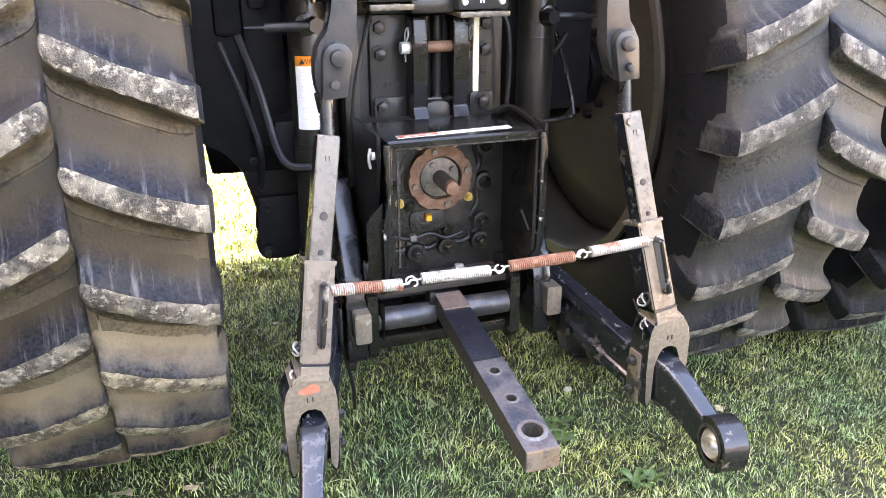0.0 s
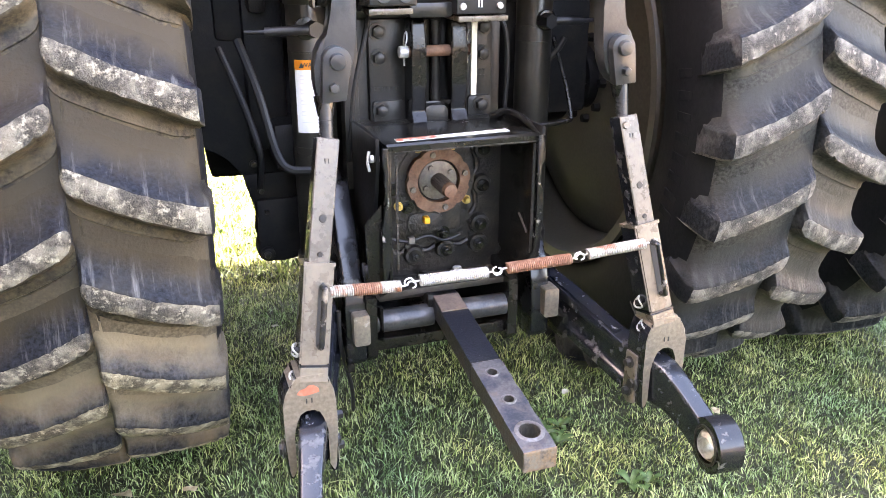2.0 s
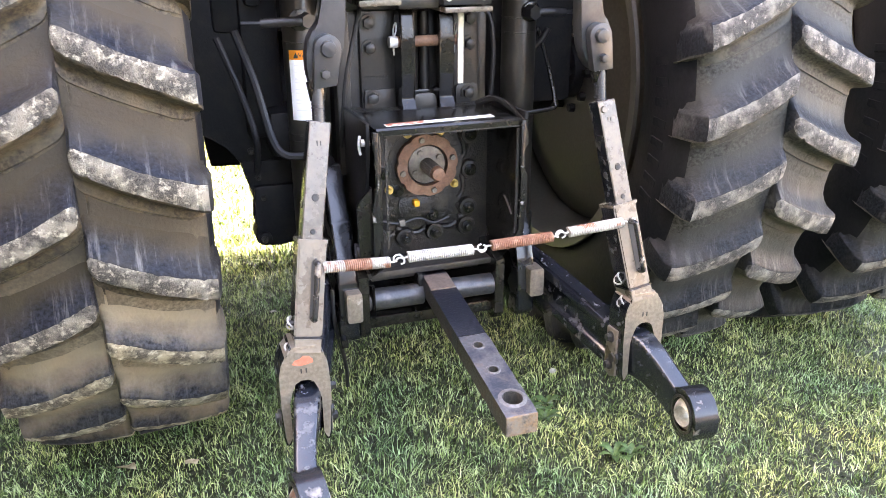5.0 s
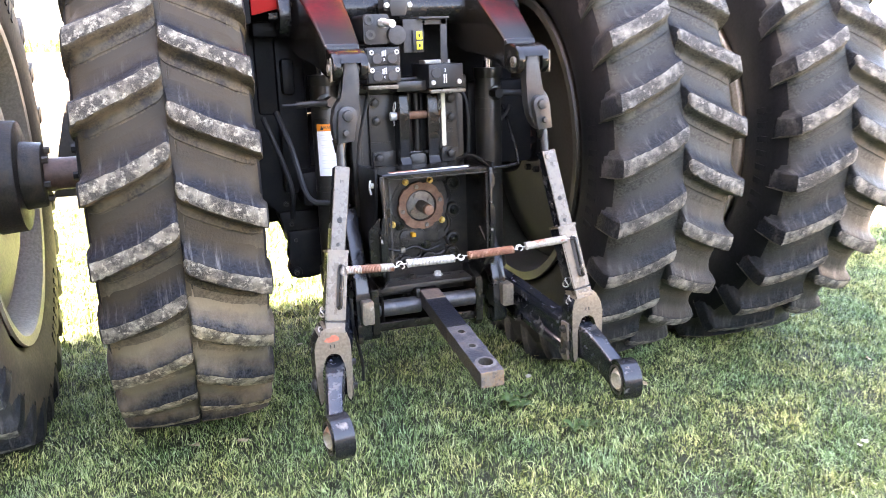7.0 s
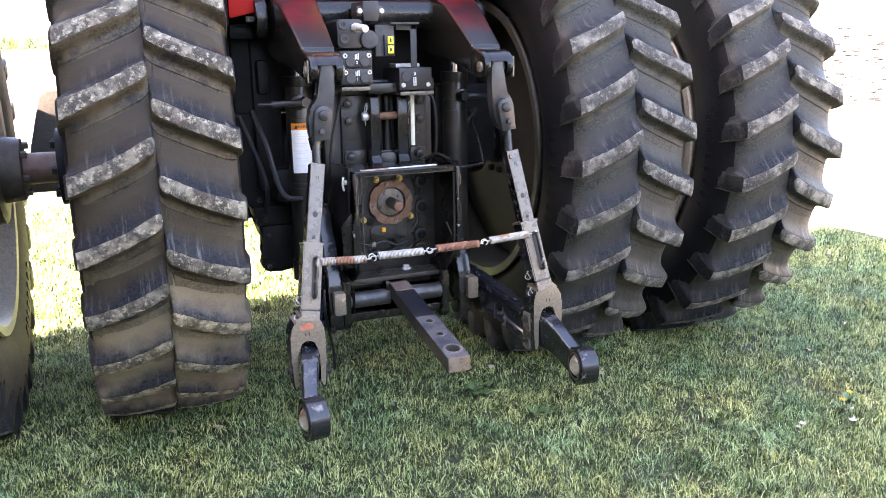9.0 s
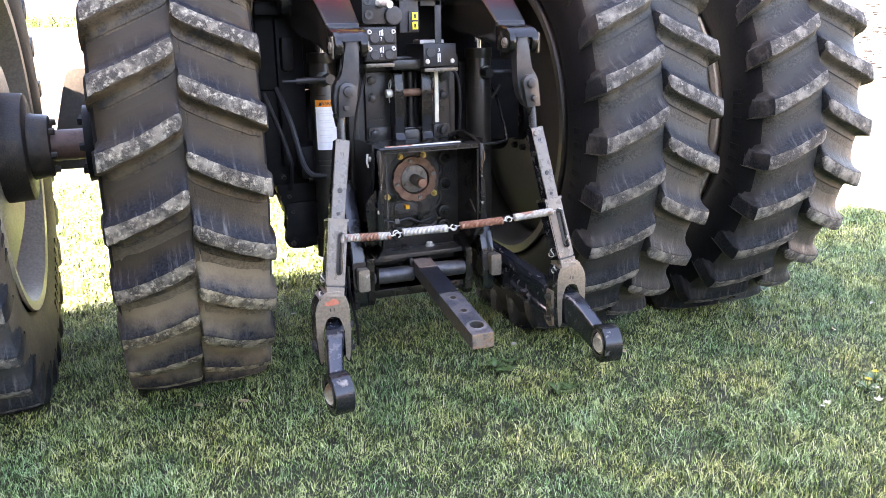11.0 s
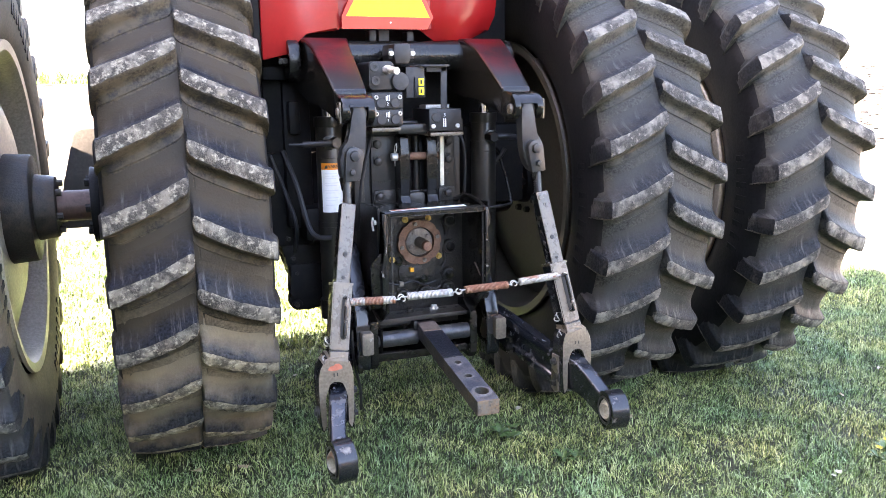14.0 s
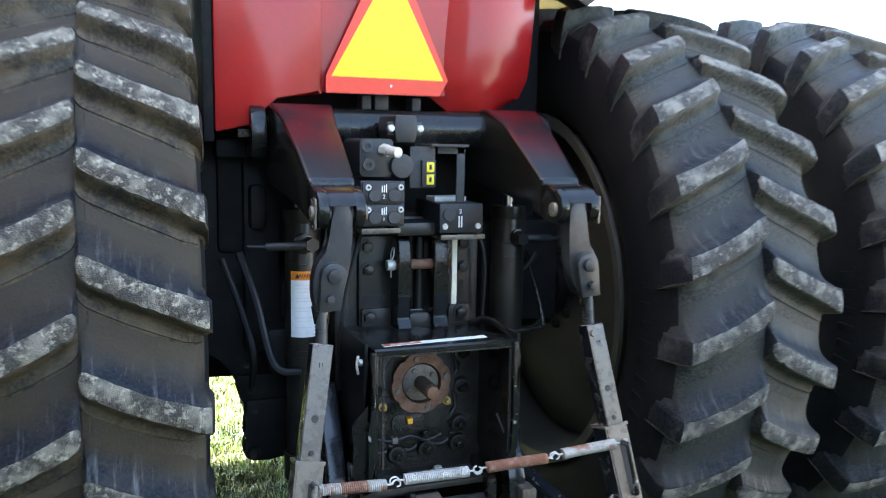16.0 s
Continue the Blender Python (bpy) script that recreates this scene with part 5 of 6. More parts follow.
    pp("foot", bm, WORN, sl)
    o = nrm * 0.0375 + side * 0.008
    c0, c1 = a + (b - a) * 0.22 + o, a + (b - a) * 0.80 + o
    bm = bmesh.new()
    q = [c0 + side * 0.009, c1 + side * 0.009, c1 + d * 0.010, c1 - side * 0.009, c0 - side * 0.009, c0 - d * 0.010]
    lo = [bm.verts.new(p + nrm * 0.0008) for p in q]
    hi = [bm.verts.new(p - nrm * 0.012) for p in q]
    bm.faces.new(lo)
    bm.faces.new(hi)
    for k in range(6):
        bm.faces.new((lo[k], lo[(k + 1) % 6], hi[(k + 1) % 6], hi[k]))
    pp("slot", bm, INK, sl, smooth=False)
    bm = bmesh.new()
    sweep(bm, smooth_path([c0 + nrm * 0.001, c0 + nrm * 0.022 + d * 0.002, c0 + nrm * 0.026 + d * 0.014, c1 + nrm * 0.022 - d * 0.012, c1 + nrm * 0.016, c1 + nrm * 0.0 + d * 0.002], 5), 0.0070, 10)
    pp("pin_handle", bm, SOCKET, sl, "black bent pin handle")
    for f, off in ((0.88, 0.0), (1.16, 0.004)):
        bm = bmesh.new()
        e = a + (b - a) * f - side * (0.040 + off)
        sweep(bm, [e + Vector((0.006 * math.sin(2 * t), 0.013 * math.cos(t), 0.016 * math.sin(t))) for t in [2 * math.pi * k / 16 for k in range(17)]], 0.0024, 6)
        pp("lynch_ring", bm, ZINC, sl)
        bm = bmesh.new()
        cyl(bm, e + side * 0.010, e - side * 0.006, 0.007, seg=14)
        pp("lynch_pin", bm, CAST, sl)
    # clevis: a broad face over the link, arched, with deep cheeks
    bm = bmesh.new()
    x0 = M((0.464, 0, 0.45)).x
    outer = [(-0.036, 0.578), (-0.038, 0.566), (-0.050, 0.553), (-0.057, 0.534), (-0.060, 0.505), (-0.060, 0.42), (-0.060, 0.335), (-0.056, 0.316), (-0.048, 0.309), (-0.041, 0.318), (-0.0385, 0.335), (-0.0385, 0.43), (-0.036, 0.462), (-0.026, 0.484),
             (-0.010, 0.493), (0.010, 0.493), (0.026, 0.484), (0.036, 0.462), (0.0385, 0.43), (0.0385, 0.335), (0.041, 0.318), (0.048, 0.309), (0.056, 0.316), (0.060, 0.335), (0.060, 0.42), (0.060, 0.505), (0.055, 0.534), (0.044, 0.555), (0.030, 0.566), (0.028, 0.578)]
    prism(bm, [(x0 + s * x, z) for x, z in outer], "y", -0.955, -1.038, 0.006)
    bmesh.ops.recalc_face_normals(bm, faces=bm.faces)
    # Back and top stay pale, cheeks and legs go black: painted shading
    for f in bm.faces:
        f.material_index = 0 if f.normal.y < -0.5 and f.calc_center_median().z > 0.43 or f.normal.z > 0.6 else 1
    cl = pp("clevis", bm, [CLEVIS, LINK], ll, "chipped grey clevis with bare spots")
    for k in (-1, 1):
        bm = bmesh.new()
        cyl(bm, (x0 + k * 0.059, -0.998, 0.372), (x0 + k * 0.066, -0.998, 0.372), 0.022, seg=24, bevel=0.003)
        cyl(bm, (x0 + k * 0.066, -0.998, 0.372), (x0 + k * 0.072, -0.998, 0.372), 0.014, seg=6)
        pp("cross_bolt", bm, CAST, cl)
    bm = bmesh.new()
    for k in (-0.007, 0.005):
        box(bm, (x0 + k - 0.0015, -1.0395, 0.508), (x0 + k + 0.0015, -1.0375, 0.520))
    pp("stamp", bm, INK, cl, smooth=False)
    if s == -1:
        bm = bmesh.new()
        prism(bm, [(x0 + q[0], q[1]) for q in ((-0.028, 0.534), (-0.020, 0.544), (-0.008, 0.546), (0.000, 0.553), (0.012, 0.551), (0.022, 0.542), (0.023, 0.533), (0.008, 0.530), (-0.004, 0.528), (-0.018, 0.529))], "y", -1.0378, -1.0388)
        pp("paint_patch", bm, mat("faded salmon paint", (0.50, 0.15, 0.09), 0.6, second=(0.30, 0.20, 0.15), mix=(0.50, 0.66), scale=60, bump=0.1), cl, "faded red paint patch", False)

# ---- spring chain between the links ----
def helix(bm, a, b, r, wire, turns, seg=10):
    a, b = Vector(a), Vector(b)
    d = (b - a)
    n = d.normalized()
    u = n.orthogonal().normalized()
    v = n.cross(u)
    pts = []
    for k in range(turns * seg + 1):
        t = 2 * math.pi * k / seg
        pts.append(a + d * (k / (turns * seg)) + (u * math.cos(t) + v * math.sin(t)) * r)
    sweep(bm, pts, wire, 5)


SY = -0.985
chain = [(-0.405, 0.748, -0.242, 0.740, "w"), (-0.196, 0.747, -0.028, 0.745, "z"), (0.022, 0.749, 0.190, 0.752, "r"), (0.236, 0.758, 0.394, 0.767, "w")]
for i, (x0, z0, x1, z1, kind) in enumerate(chain):
    ts = (0.0, 0.32, 0.72, 1.0) if i == 0 else (0.0, 1.0)
    bm = bmesh.new()
    A, B = Vector((x0, SY, z0)), Vector((x1, SY, z1))
    cyl(bm, A, B, 0.0105, seg=12)
    sp = pp("spring", bm, {"w": PALE_COIL, "z": GREY_COIL, "r": SPRING_RUST}[kind], label={"w": "rust-streaked pale coil spring", "z": "pale zinc coil spring", "r": "rusty brown coil spring"}[kind])
    mats = {0: (PALE_COIL, SPRING_RUST, PALE_COIL), 1: (GREY_COIL,), 2: (SPRING_RUST,), 3: (PALE_COIL,)}[i]
    for (f0, f1), m in zip(zip(ts, ts[1:]), mats):
        bm = bmesh.new()
        helix(bm, A + (B - A) * f0, A + (B - A) * f1, 0.0125, 0.0024, max(4, int(34 * (f1 - f0))))
        pp("coil", bm, m, sp)
    for p, q in ((A, -1), (B, 1)):
        bm = bmesh.new()
        d = (B - A).normalized() * q
        up = Vector((0, 0, 1)) * (1 if (i + (q > 0)) % 2 else -1)
        sweep(bm, smooth_path([p, p + d * 0.012, p + d * 0.022 + up * 0.009, p + d * 0.034 + up * 0.006, p + d * 0.036 - up * 0.004, p + d * 0.028 - up * 0.008], 5), 0.0024, 6)
        pp("hook", bm, ZINC, sp)

# ---- lift cylinders ----
CYLBLACK = mat("dusty black cylinder paint", (0.017, 0.0158, 0.0132), 0.28, second=(0.036, 0.0315, 0.024), mix=(0.46, 0.72), scale=12, grain=120, bump=0.08, rough2=0.42, coat=0.15)
for s, x in ((-1, -0.318), (1, 0.361)):
    bm = bmesh.new()
    cyl(bm, (x, -0.35, 0.55), (x, -0.35, 1.345), 0.054, seg=40, bevel=0.004)
    cy = pp("lift_cylinder", bm, CYLBLACK, label="black hydraulic lift cylinder")
    for z0, z1, r, what in ((1.315, 1.355, 0.059, "gland"), (0.52, 0.60, 0.062, "base_cap"), (0.905, 0.909, 0.0555, "band"), (0.925, 0.929, 0.0555, "band"), (1.19, 1.194, 0.0555, "band"), (1.235, 1.239, 0.0555, "band")):
        bm = bmesh.new()
        cyl(bm, (x, -0.35, z0), (x, -0.35, z1), r, seg=40, bevel=0.001)
        pp(what, bm, CYLBLACK, cy)
    bm = bmesh.new()
    cyl(bm, (x, -0.35, 1.34), (x, -0.35, 1.44), 0.026, seg=28)
    pp("rod", bm, CHROME, cy, "bright chrome rod")
    bm = bmesh.new()
    cyl(bm, (x, -0.405, 1.255), (x + 0.01, -0.45, 1.255), 0.022, seg=6)
    sweep(bm, smooth_path([(x + 0.01, -0.43, 1.255), (x + 0.045 * s + 0.02, -0.44, 1.255), (x + 0.12 * s, -0.42, 1.25)], 5), 0.013, 10)
    sweep(bm, [(x + 0.10 * s, -0.42, 1.25), (x + 0.17 * s, -0.40, 1.25)], 0.006, 8)
    pp("port_fitting", bm, PLASTIC, cy)
    bm = bmesh.new()
    cyl(bm, (x + 0.012 * s, -0.400, 1.255), (x + 0.012 * s, -0.416, 1.255), 0.030, seg=24, bevel=0.003)
    pp("port_boss", bm, BLACK, cy)
GREYINK = mat("pale grey print", (0.70, 0.70, 0.69), 0.6, grain_amt=0.1, bump=0.0)
# warning decal wrapped on the cylinder
for z0, z1, m, lab in ((0.972, 1.145, WHITE, "white paper decal"), (1.145, 1.172, WARN_OR, "orange warning band")):
    bm = bmesh.new()
    n = 10
    rows = []
    for k in range(n + 1):
        t = radians(-52 + 104 * k / n)
        rows.append([bm.verts.new((-0.318 + 0.0552 * math.sin(t), -0.35 - 0.0552 * math.cos(t), z)) for z in (z0, z1)])
    for a, b in zip(rows, rows[1:]):
        bm.faces.new((a[0], b[0], b[1], a[1]))
    pp("warning_decal", bm, m, label=lab)
for k, (z, w) in enumerate(((1.128, 0.05), (1.118, 0.056), (1.108, 0.045), (1.09, 0.055), (1.08, 0.05), (1.06, 0.056), (1.05, 0.04), (1.03, 0.055), (1.02, 0.05), (1.00, 0.05))):
    bm = bmesh.new()
    n = 6
    rows = []
    for j in range(n + 1):
        t = radians(-36) + w / 0.0552 * j / n
        rows.append([bm.verts.new((-0.318 + 0.0555 * math.sin(t), -0.35 - 0.0555 * math.cos(t), q)) for q in (z, z + 0.0032)])
    for a, b in zip(rows, rows[1:]):
        bm.faces.new((a[0], b[0], b[1], a[1]))
    pp("print_line", bm, GREYINK)
bm = bmesh.new()
prism(bm, [(-0.352, 1.1505), (-0.338, 1.1505), (-0.345, 1.1655)], "y", -0.4005, -0.3985)
pp("warning_mark", bm, INK, smooth=False)
words("WARNING", 0.017, pose(-0.305, -0.4060, 1.158) @ FACE_BACK, INK, T, "warning_word", 0.0004)

# ---- remote valves and couplings ----
bm = bmesh.new()
box(bm, (-0.206, -0.60, 1.322), (-0.078, -0.36, 1.450), 0.004)
stack = pp("valve_body", bm, PLASTIC, label="black hydraulic valve stack")
for z0, num in ((1.388, "2"), (1.326, "1")):
    bm = bmesh.new()
    box(bm, (-0.203, -0.612, z0), (-0.082, -0.60, z0 + 0.058), 0.005)
    cover = pp("valve_cover", bm, PLASTIC, stack)
    for sx in (-0.187, -0.094):
        bm = bmesh.new()
        cyl(bm, (sx, -0.612, z0 + 0.044), (sx, -0.618, z0 + 0.044), 0.009, 0.008, 20)
        pp("screw", bm, ZINC, cover)
        bm = bmesh.new()
        cyl(bm, (sx, -0.618, z0 + 0.044), (sx, -0.6185, z0 + 0.044), 0.004, seg=6)
        pp("screw_socket", bm, INK, cover)
        bm = bmesh.new()
        cyl(bm, (sx * 0.6 - 0.0562 if sx < -0.15 else sx * 0.6 - 0.0562, -0.612, z0 + 0.022), (sx * 0.6 - 0.0562, -0.617, z0 + 0.022), 0.019, 0.017, 24)
        pp("port_cap", bm, GREYCAP, cover)
    words(num, 0.016, pose(-0.142, -0.6135, z0 + 0.018) @ FACE_BACK, WHITE, cover, "numeral")
    for k in range(3):
        bm = bmesh.new()
        box(bm, (-0.149 + k * 0.006, -0.6142, z0 + 0.03), (-0.146 + k * 0.006, -0.6122, z0 + 0.048 + 0.002 * k))
        pp("arrow_mark", bm, WHITE, cover, smooth=False)
bm = bmesh.new()
prism(bm, rounded(-0.160, 1.513, 0.096, 0.104, 0.014), "y", -0.40, -0.60, 0.004)
upper = pp("coupler_block", bm, PLASTIC, label="black coupler block")
for x, z in ((-0.188, 1.545), (-0.184, 1.494)):
    bm = bmesh.new()
    ring(bm, (x, -0.603, z), "y", 0.017, 0.008, 0.008, 24)
    pp("port_ring", bm, GREYCAP, upper)
    bm = bmesh.new()
    cyl(bm, (x, -0.6005, z), (x, -0.603, z), 0.008, seg=16)
    pp("port_hole", bm, INK, upper)
bm = bmesh.new()
cyl(bm, (-0.142, -0.60, 1.535), (-0.135, -0.63, 1.533), 0.0165, seg=6)
cyl(bm, (-0.135, -0.63, 1.533), (-0.121, -0.675, 1.528), 0.0135, 0.014, 24, 0.002)
pp("coupler", bm, ZINC, upper, "bright metal coupler")
bm = bmesh.new()
cyl(bm, (-0.092, -0.54, 1.492), (-0.088, -0.612, 1.490), 0.034, 0.034, 32, 0.005)
pp("dust_cap", bm, GREYCAP, upper, "grey rubber dust cap")
bm = bmesh.new()
box(bm, (0.036, -0.578, 1.295), (0.172, -0.36, 1.382), 0.005)
v3 = pp("valve_block", bm, PLASTIC, label="black single valve block")
bm = bmesh.new()
box(bm, (0.048, -0.50, 1.382), (0.150, -0.42, 1.396), 0.003)
pp("top_plate", bm, ZINC, v3)
for sx in (0.052, 0.155):
    bm = bmesh.new()
    cyl(bm, (sx, -0.578, 1.315), (sx, -0.585, 1.315), 0.0095, 0.008, 20)
    pp("screw", bm, ZINC, v3)
words("3", 0.018, pose(0.100, -0.5795, 1.358) @ FACE_BACK, WHITE, v3, "numeral")
for k in range(2):
    bm = bmesh.new()
    box(bm, (0.094 + k * 0.008, -0.5802, 1.312), (0.098 + k * 0.008, -0.578, 1.345))
    pp("arrow_mark", bm, WHITE, v3, smooth=False)
bm = bmesh.new()
cyl(bm, (0.065, -0.578, 1.35), (0.065, -0.583, 1.35), 0.02, 0.018, 24)
pp("port_cap", bm, GREYCAP, v3)
# ledge under the valves
bm = bmesh.new()
box(bm, (-0.20, -0.59, 1.300), (-0.085, -0.40, 1.316), 0.004)
pp("ledge", bm, WORN, label="worn metal ledge")
bm = bmesh.new()
box(bm, (0.042, -0.575, 1.275), (0.182, -0.40, 1.290), 0.004)
pp("ledge", bm, WORN)
bm = bmesh.new()
box(bm, (-0.08, -0.54, 1.285), (0.04, -0.38, 1.325), 0.01)
pp("casting_boss", bm, CAST)
# switch bracket
bm = bmesh.new()
box(bm, (-0.054, -0.572, 1.427), (0.022, -0.566, 1.545), 0.002)
sb = pp("switch_bracket", bm, GREYCAP, label="dark grey switch bracket")
bm = bmesh.new()
box(bm, (-0.022, -0.585, 1.431), (0.020, -0.572, 1.506), 0.003)
pp("switch_box", bm, PLASTIC, sb)
for z in (1.487, 1.452):
    bm = bmesh.new()
    box(bm, (-0.009, -0.588, z - 0.0145), (0.014, -0.584, z + 0.0145), 0.002)
    sw = pp("switch", bm, YELLOW, sb, "yellow rocker switch")
    bm = bmesh.new()
    box(bm, (-0.0015, -0.5895, z - 0.007), (0.0055, -0.588, z + 0.007), 0.0004)
    pp("switch_mark", bm, INK, sb)
bm = bmesh.new()
box(bm, (0.000, -0.60, 1.545), (0.115, -0.45, 1.552), 0.002)
box(bm, (0.088, -0.572, 1.385), (0.114, -0.566, 1.545), 0.002)
box(bm, (0.03, -0.572, 1.525), (0.114, -0.566, 1.545), 0.001)
pp("socket_frame", bm, GREYCAP, label="dark sheet metal frame")
bm = bmesh.new()
prism(bm, [(-0.108, 1.63), (-0.046, 1.63), (-0.042, 1.59), (-0.05, 1.556), (-0.104, 1.556), (-0.112, 1.59)], "y", -0.44, -0.605, 0.006)
so = pp("trailer_socket", bm, PLASTIC, label="black trailer socket with two pale screws")
for x in (-0.119, -0.034):
    bm = bmesh.new()
    cyl(bm, (x, -0.585, 1.594), (x, -0.606, 1.594), 0.0095, seg=16, bevel=0.002)
    pp("screw", bm, ZINC, so)
bm = bmesh.new()
box(bm, (-0.128, -0.592, 1.575), (-0.026, -0.585, 1.612), 0.003)
pp("flange", bm, PLASTIC, so)

# ---- red body ----
bm = bmesh.new()
# rear wall panel above the hitch with a shallow recess for the emblem
prism(bm, [(-0.57, 1.575), (-0.46, 1.600), (-0.40, 1.69), (-0.26, 1.69), (-0.26, 2.6), (-0.57, 2.6)], "y", -0.18, -0.372, 0.012)
body = pp("rear_body", bm, RED, label="glossy red rear bodywork")
def skin(bm, rows):
    """A curved sheet through rows of points, given some thickness."""
    rows = [[bm.verts.new(p) for p in r] for r in rows]
    for a, b in zip(rows, rows[1:]):
        for k in range(len(a) - 1):
            bm.faces.new((a[k], a[k + 1], b[k + 1], b[k]))
    bmesh.ops.recalc_face_normals(bm, faces=bm.faces)
    bmesh.ops.solidify(bm, geom=bm.faces[:], thickness=0.008)


# the panel swells out to a soft crease beside the emblem
bm = bmesh.new()
rows = []
for z, xi, xc, xo, yc in ((1.655, 0.19, 0.235, 0.31, -0.372), (1.70, 0.125, 0.215, 0.40, -0.392), (1.76, 0.118, 0.215, 0.425, -0.402), (1.86, 0.122, 0.225, 0.437, -0.404), (2.1, 0.145, 0.25, 0.455, -0.398), (2.35, 0.175, 0.27, 0.47, -0.384), (2.6, 0.21, 0.29, 0.485, -0.37)):
    rows.append([(xi - 0.05, -0.345, z), (xi, -0.362, z), ((xi + xc) / 2, (yc - 0.362) / 2 - 0.006, z), (xc, yc, z), (xc * 0.7 + xo * 0.3, yc + 0.004, z), (xc * 0.35 + xo * 0.65, yc + 0.024, z), (xo, yc + 0.075, z), (xo + 0.012, -0.18, z)])
skin(bm, rows)
pp("side_panel", bm, RED, body)
bm = bmesh.new()
skin(bm, [[(x, -0.352 - 0.012 * math.cos(x * 3.5), z) for x in (-0.275, -0.2, -0.1, 0.0, 0.08, 0.13 + 0.1 * (z - 1.7))] for z in (1.70, 1.9, 2.2, 2.55)])
pp("recess_panel", bm, RED, body)
# left inner fender face, set forward of the arm
bm = bmesh.new()
prism(bm, [(-0.60, 1.55), (-0.60, 2.5), (-0.57, 2.5), (-0.57, 1.55)], "y", 0.6, -0.36, 0.006)
pp("fender_wall", bm, SHADE_IRON, body)
# emblem
EX, EY = -0.065, -0.392
bm = bmesh.new()
prism(bm, [(EX - 0.19, 1.697), (EX + 0.163, 1.697), (EX + 0.19, 1.745), (EX + 0.022, 2.115), (EX - 0.015, 2.115), (EX - 0.19, 1.745)], "y", EY + 0.004, EY, 0.0)
smv = pp("slow_vehicle_emblem", bm, SMV_R, label="red and yellow triangular slow vehicle emblem", smooth=False)
bm = bmesh.new()
prism(bm, [(EX - 0.174, 1.745), (EX + 0.174, 1.743), (EX + 0.008, 2.072)], "y", EY, EY - 0.0012)
pp("yellow_triangle", bm, SMV_Y, smv, "fluorescent yellow triangle", False)
bm = bmesh.new()
cyl(bm, (EX + 0.008, EY - 0.0005, 1.722), (EX + 0.008, EY - 0.003, 1.722), 0.004, seg=12)
pp("rivet", bm, ZINC, smv)
bm = bmesh.new()
box(bm, (EX - 0.06, EY + 0.005, 1.71), (EX + 0.06, -0.33, 1.9), 0.004)
pp("emblem_mount", bm, PLASTIC, smv)
# clutter in the dark gap under the emblem
for x, z, w in ((-0.13, 1.675, 0.03), (-0.09, 1.68, 0.045), (0.03, 1.672, 0.03)):
    bm = bmesh.new()
    box(bm, (x, -0.33, z - 0.03), (x + w, -0.26, z + 0.02), 0.006)
    pp("bracket_stub", bm, GREYCAP, body)
bm = bmesh.new()
# Runs forward unseen, added to shade the ground ahead of the wheels
box(bm, (-0.55, -0.17, 1.20), (0.55, 1.9, 2.3), 0.02)
pp("cab_base", bm, SHADE_IRON, body)
# fenders over the inner wheels
for s in (-1, 1):
    bm = bmesh.new()
    rows = []
    for y, z in ((-0.42, 2.105), (-0.30, 2.155), (-0.1, 2.20), (0.2, 2.235), (0.6, 2.22), (0.95, 2.10)):
        rows.append([bm.verts.new((s * x, y, z + dz)) for x, dz in ((0.45, -0.02), (0.70, 0.012), (1.0, 0.035), (1.14, 0.03))])
    for a, b in zip(rows, rows[1:]):
        for k in range(3):
            bm.faces.new((a[k], a[k + 1], b[k + 1], b[k]))
    bmesh.ops.recalc_face_normals(bm, faces=bm.faces)
    bmesh.ops.solidify(bm, geom=bm.faces[:], thickness=0.018)
    pp("fender", bm, RED, body, "glossy red fender")
    bm = bmesh.new()
    prism(bm, [(0.45 * s, 2.07), (0.60 * s, 2.00), (0.66 * s, 2.045), (0.75 * s, 2.085), (0.98 * s, 2.125), (0.70 * s, 2.115)], "y", -0.40, -0.30, 0.003)
    pp("fender_brace", bm, PLASTIC, body)

# ---- hoses, pipes and dark clutter ----
def hose(pts, r, name="hose", m=HOSE, label=""):
    bm = bmesh.new()
    sweep(bm, smooth_path(pts, 6), r, 8)
    return pp(name, bm, m, label=label)


hose([(-0.165, -0.44, 1.285), (-0.19, -0.47, 1.21), (-0.222, -0.49, 1.10), (-0.235, -0.49, 0.99), (-0.24, -0.46, 0.90)], 0.0075)
hose([(0.185, -0.45, 1.285), (0.215, -0.47, 1.25), (0.228, -0.47, 1.15), (0.226, -0.46, 1.02)], 0.007)
hose([(-0.50, -0.30, 1.22), (-0.46, -0.36, 1.08), (-0.43, -0.40, 0.93), (-0.40, -0.42, 0.88), (-0.34, -0.42, 0.87)], 0.012)
hose([(-0.55, -0.28, 1.20), (-0.50, -0.32, 1.05), (-0.47, -0.36, 0.92), (-0.47, -0.30, 0.80)], 0.010)
hose([(0.425, -0.35, 1.20), (0.437, -0.42, 1.08), (0.447, -0.45, 0.985), (0.43, -0.46, 0.965), (0.31, -0.46, 0.955)], 0.007, "steel_pipe", BLACK, "thin black steel pipe")
hose([(0.36, -0.34, 1.10), (0.42, -0.37, 1.15), (0.45, -0.38, 1.20)], 0.010)
hose([(-0.335, -0.70, 0.56), (-0.33, -0.69, 0.45), (-0.30, -0.66, 0.30), (-0.29, -0.62, 0.20)], 0.006, "hanging_cable", HOSE, "thin black cable hanging down")
bm = bmesh.new()
cyl(bm, (0.27, -0.455, 0.955), (0.32, -0.46, 0.955), 0.013, seg=6)
pp("pipe_fitting", bm, BLACK)
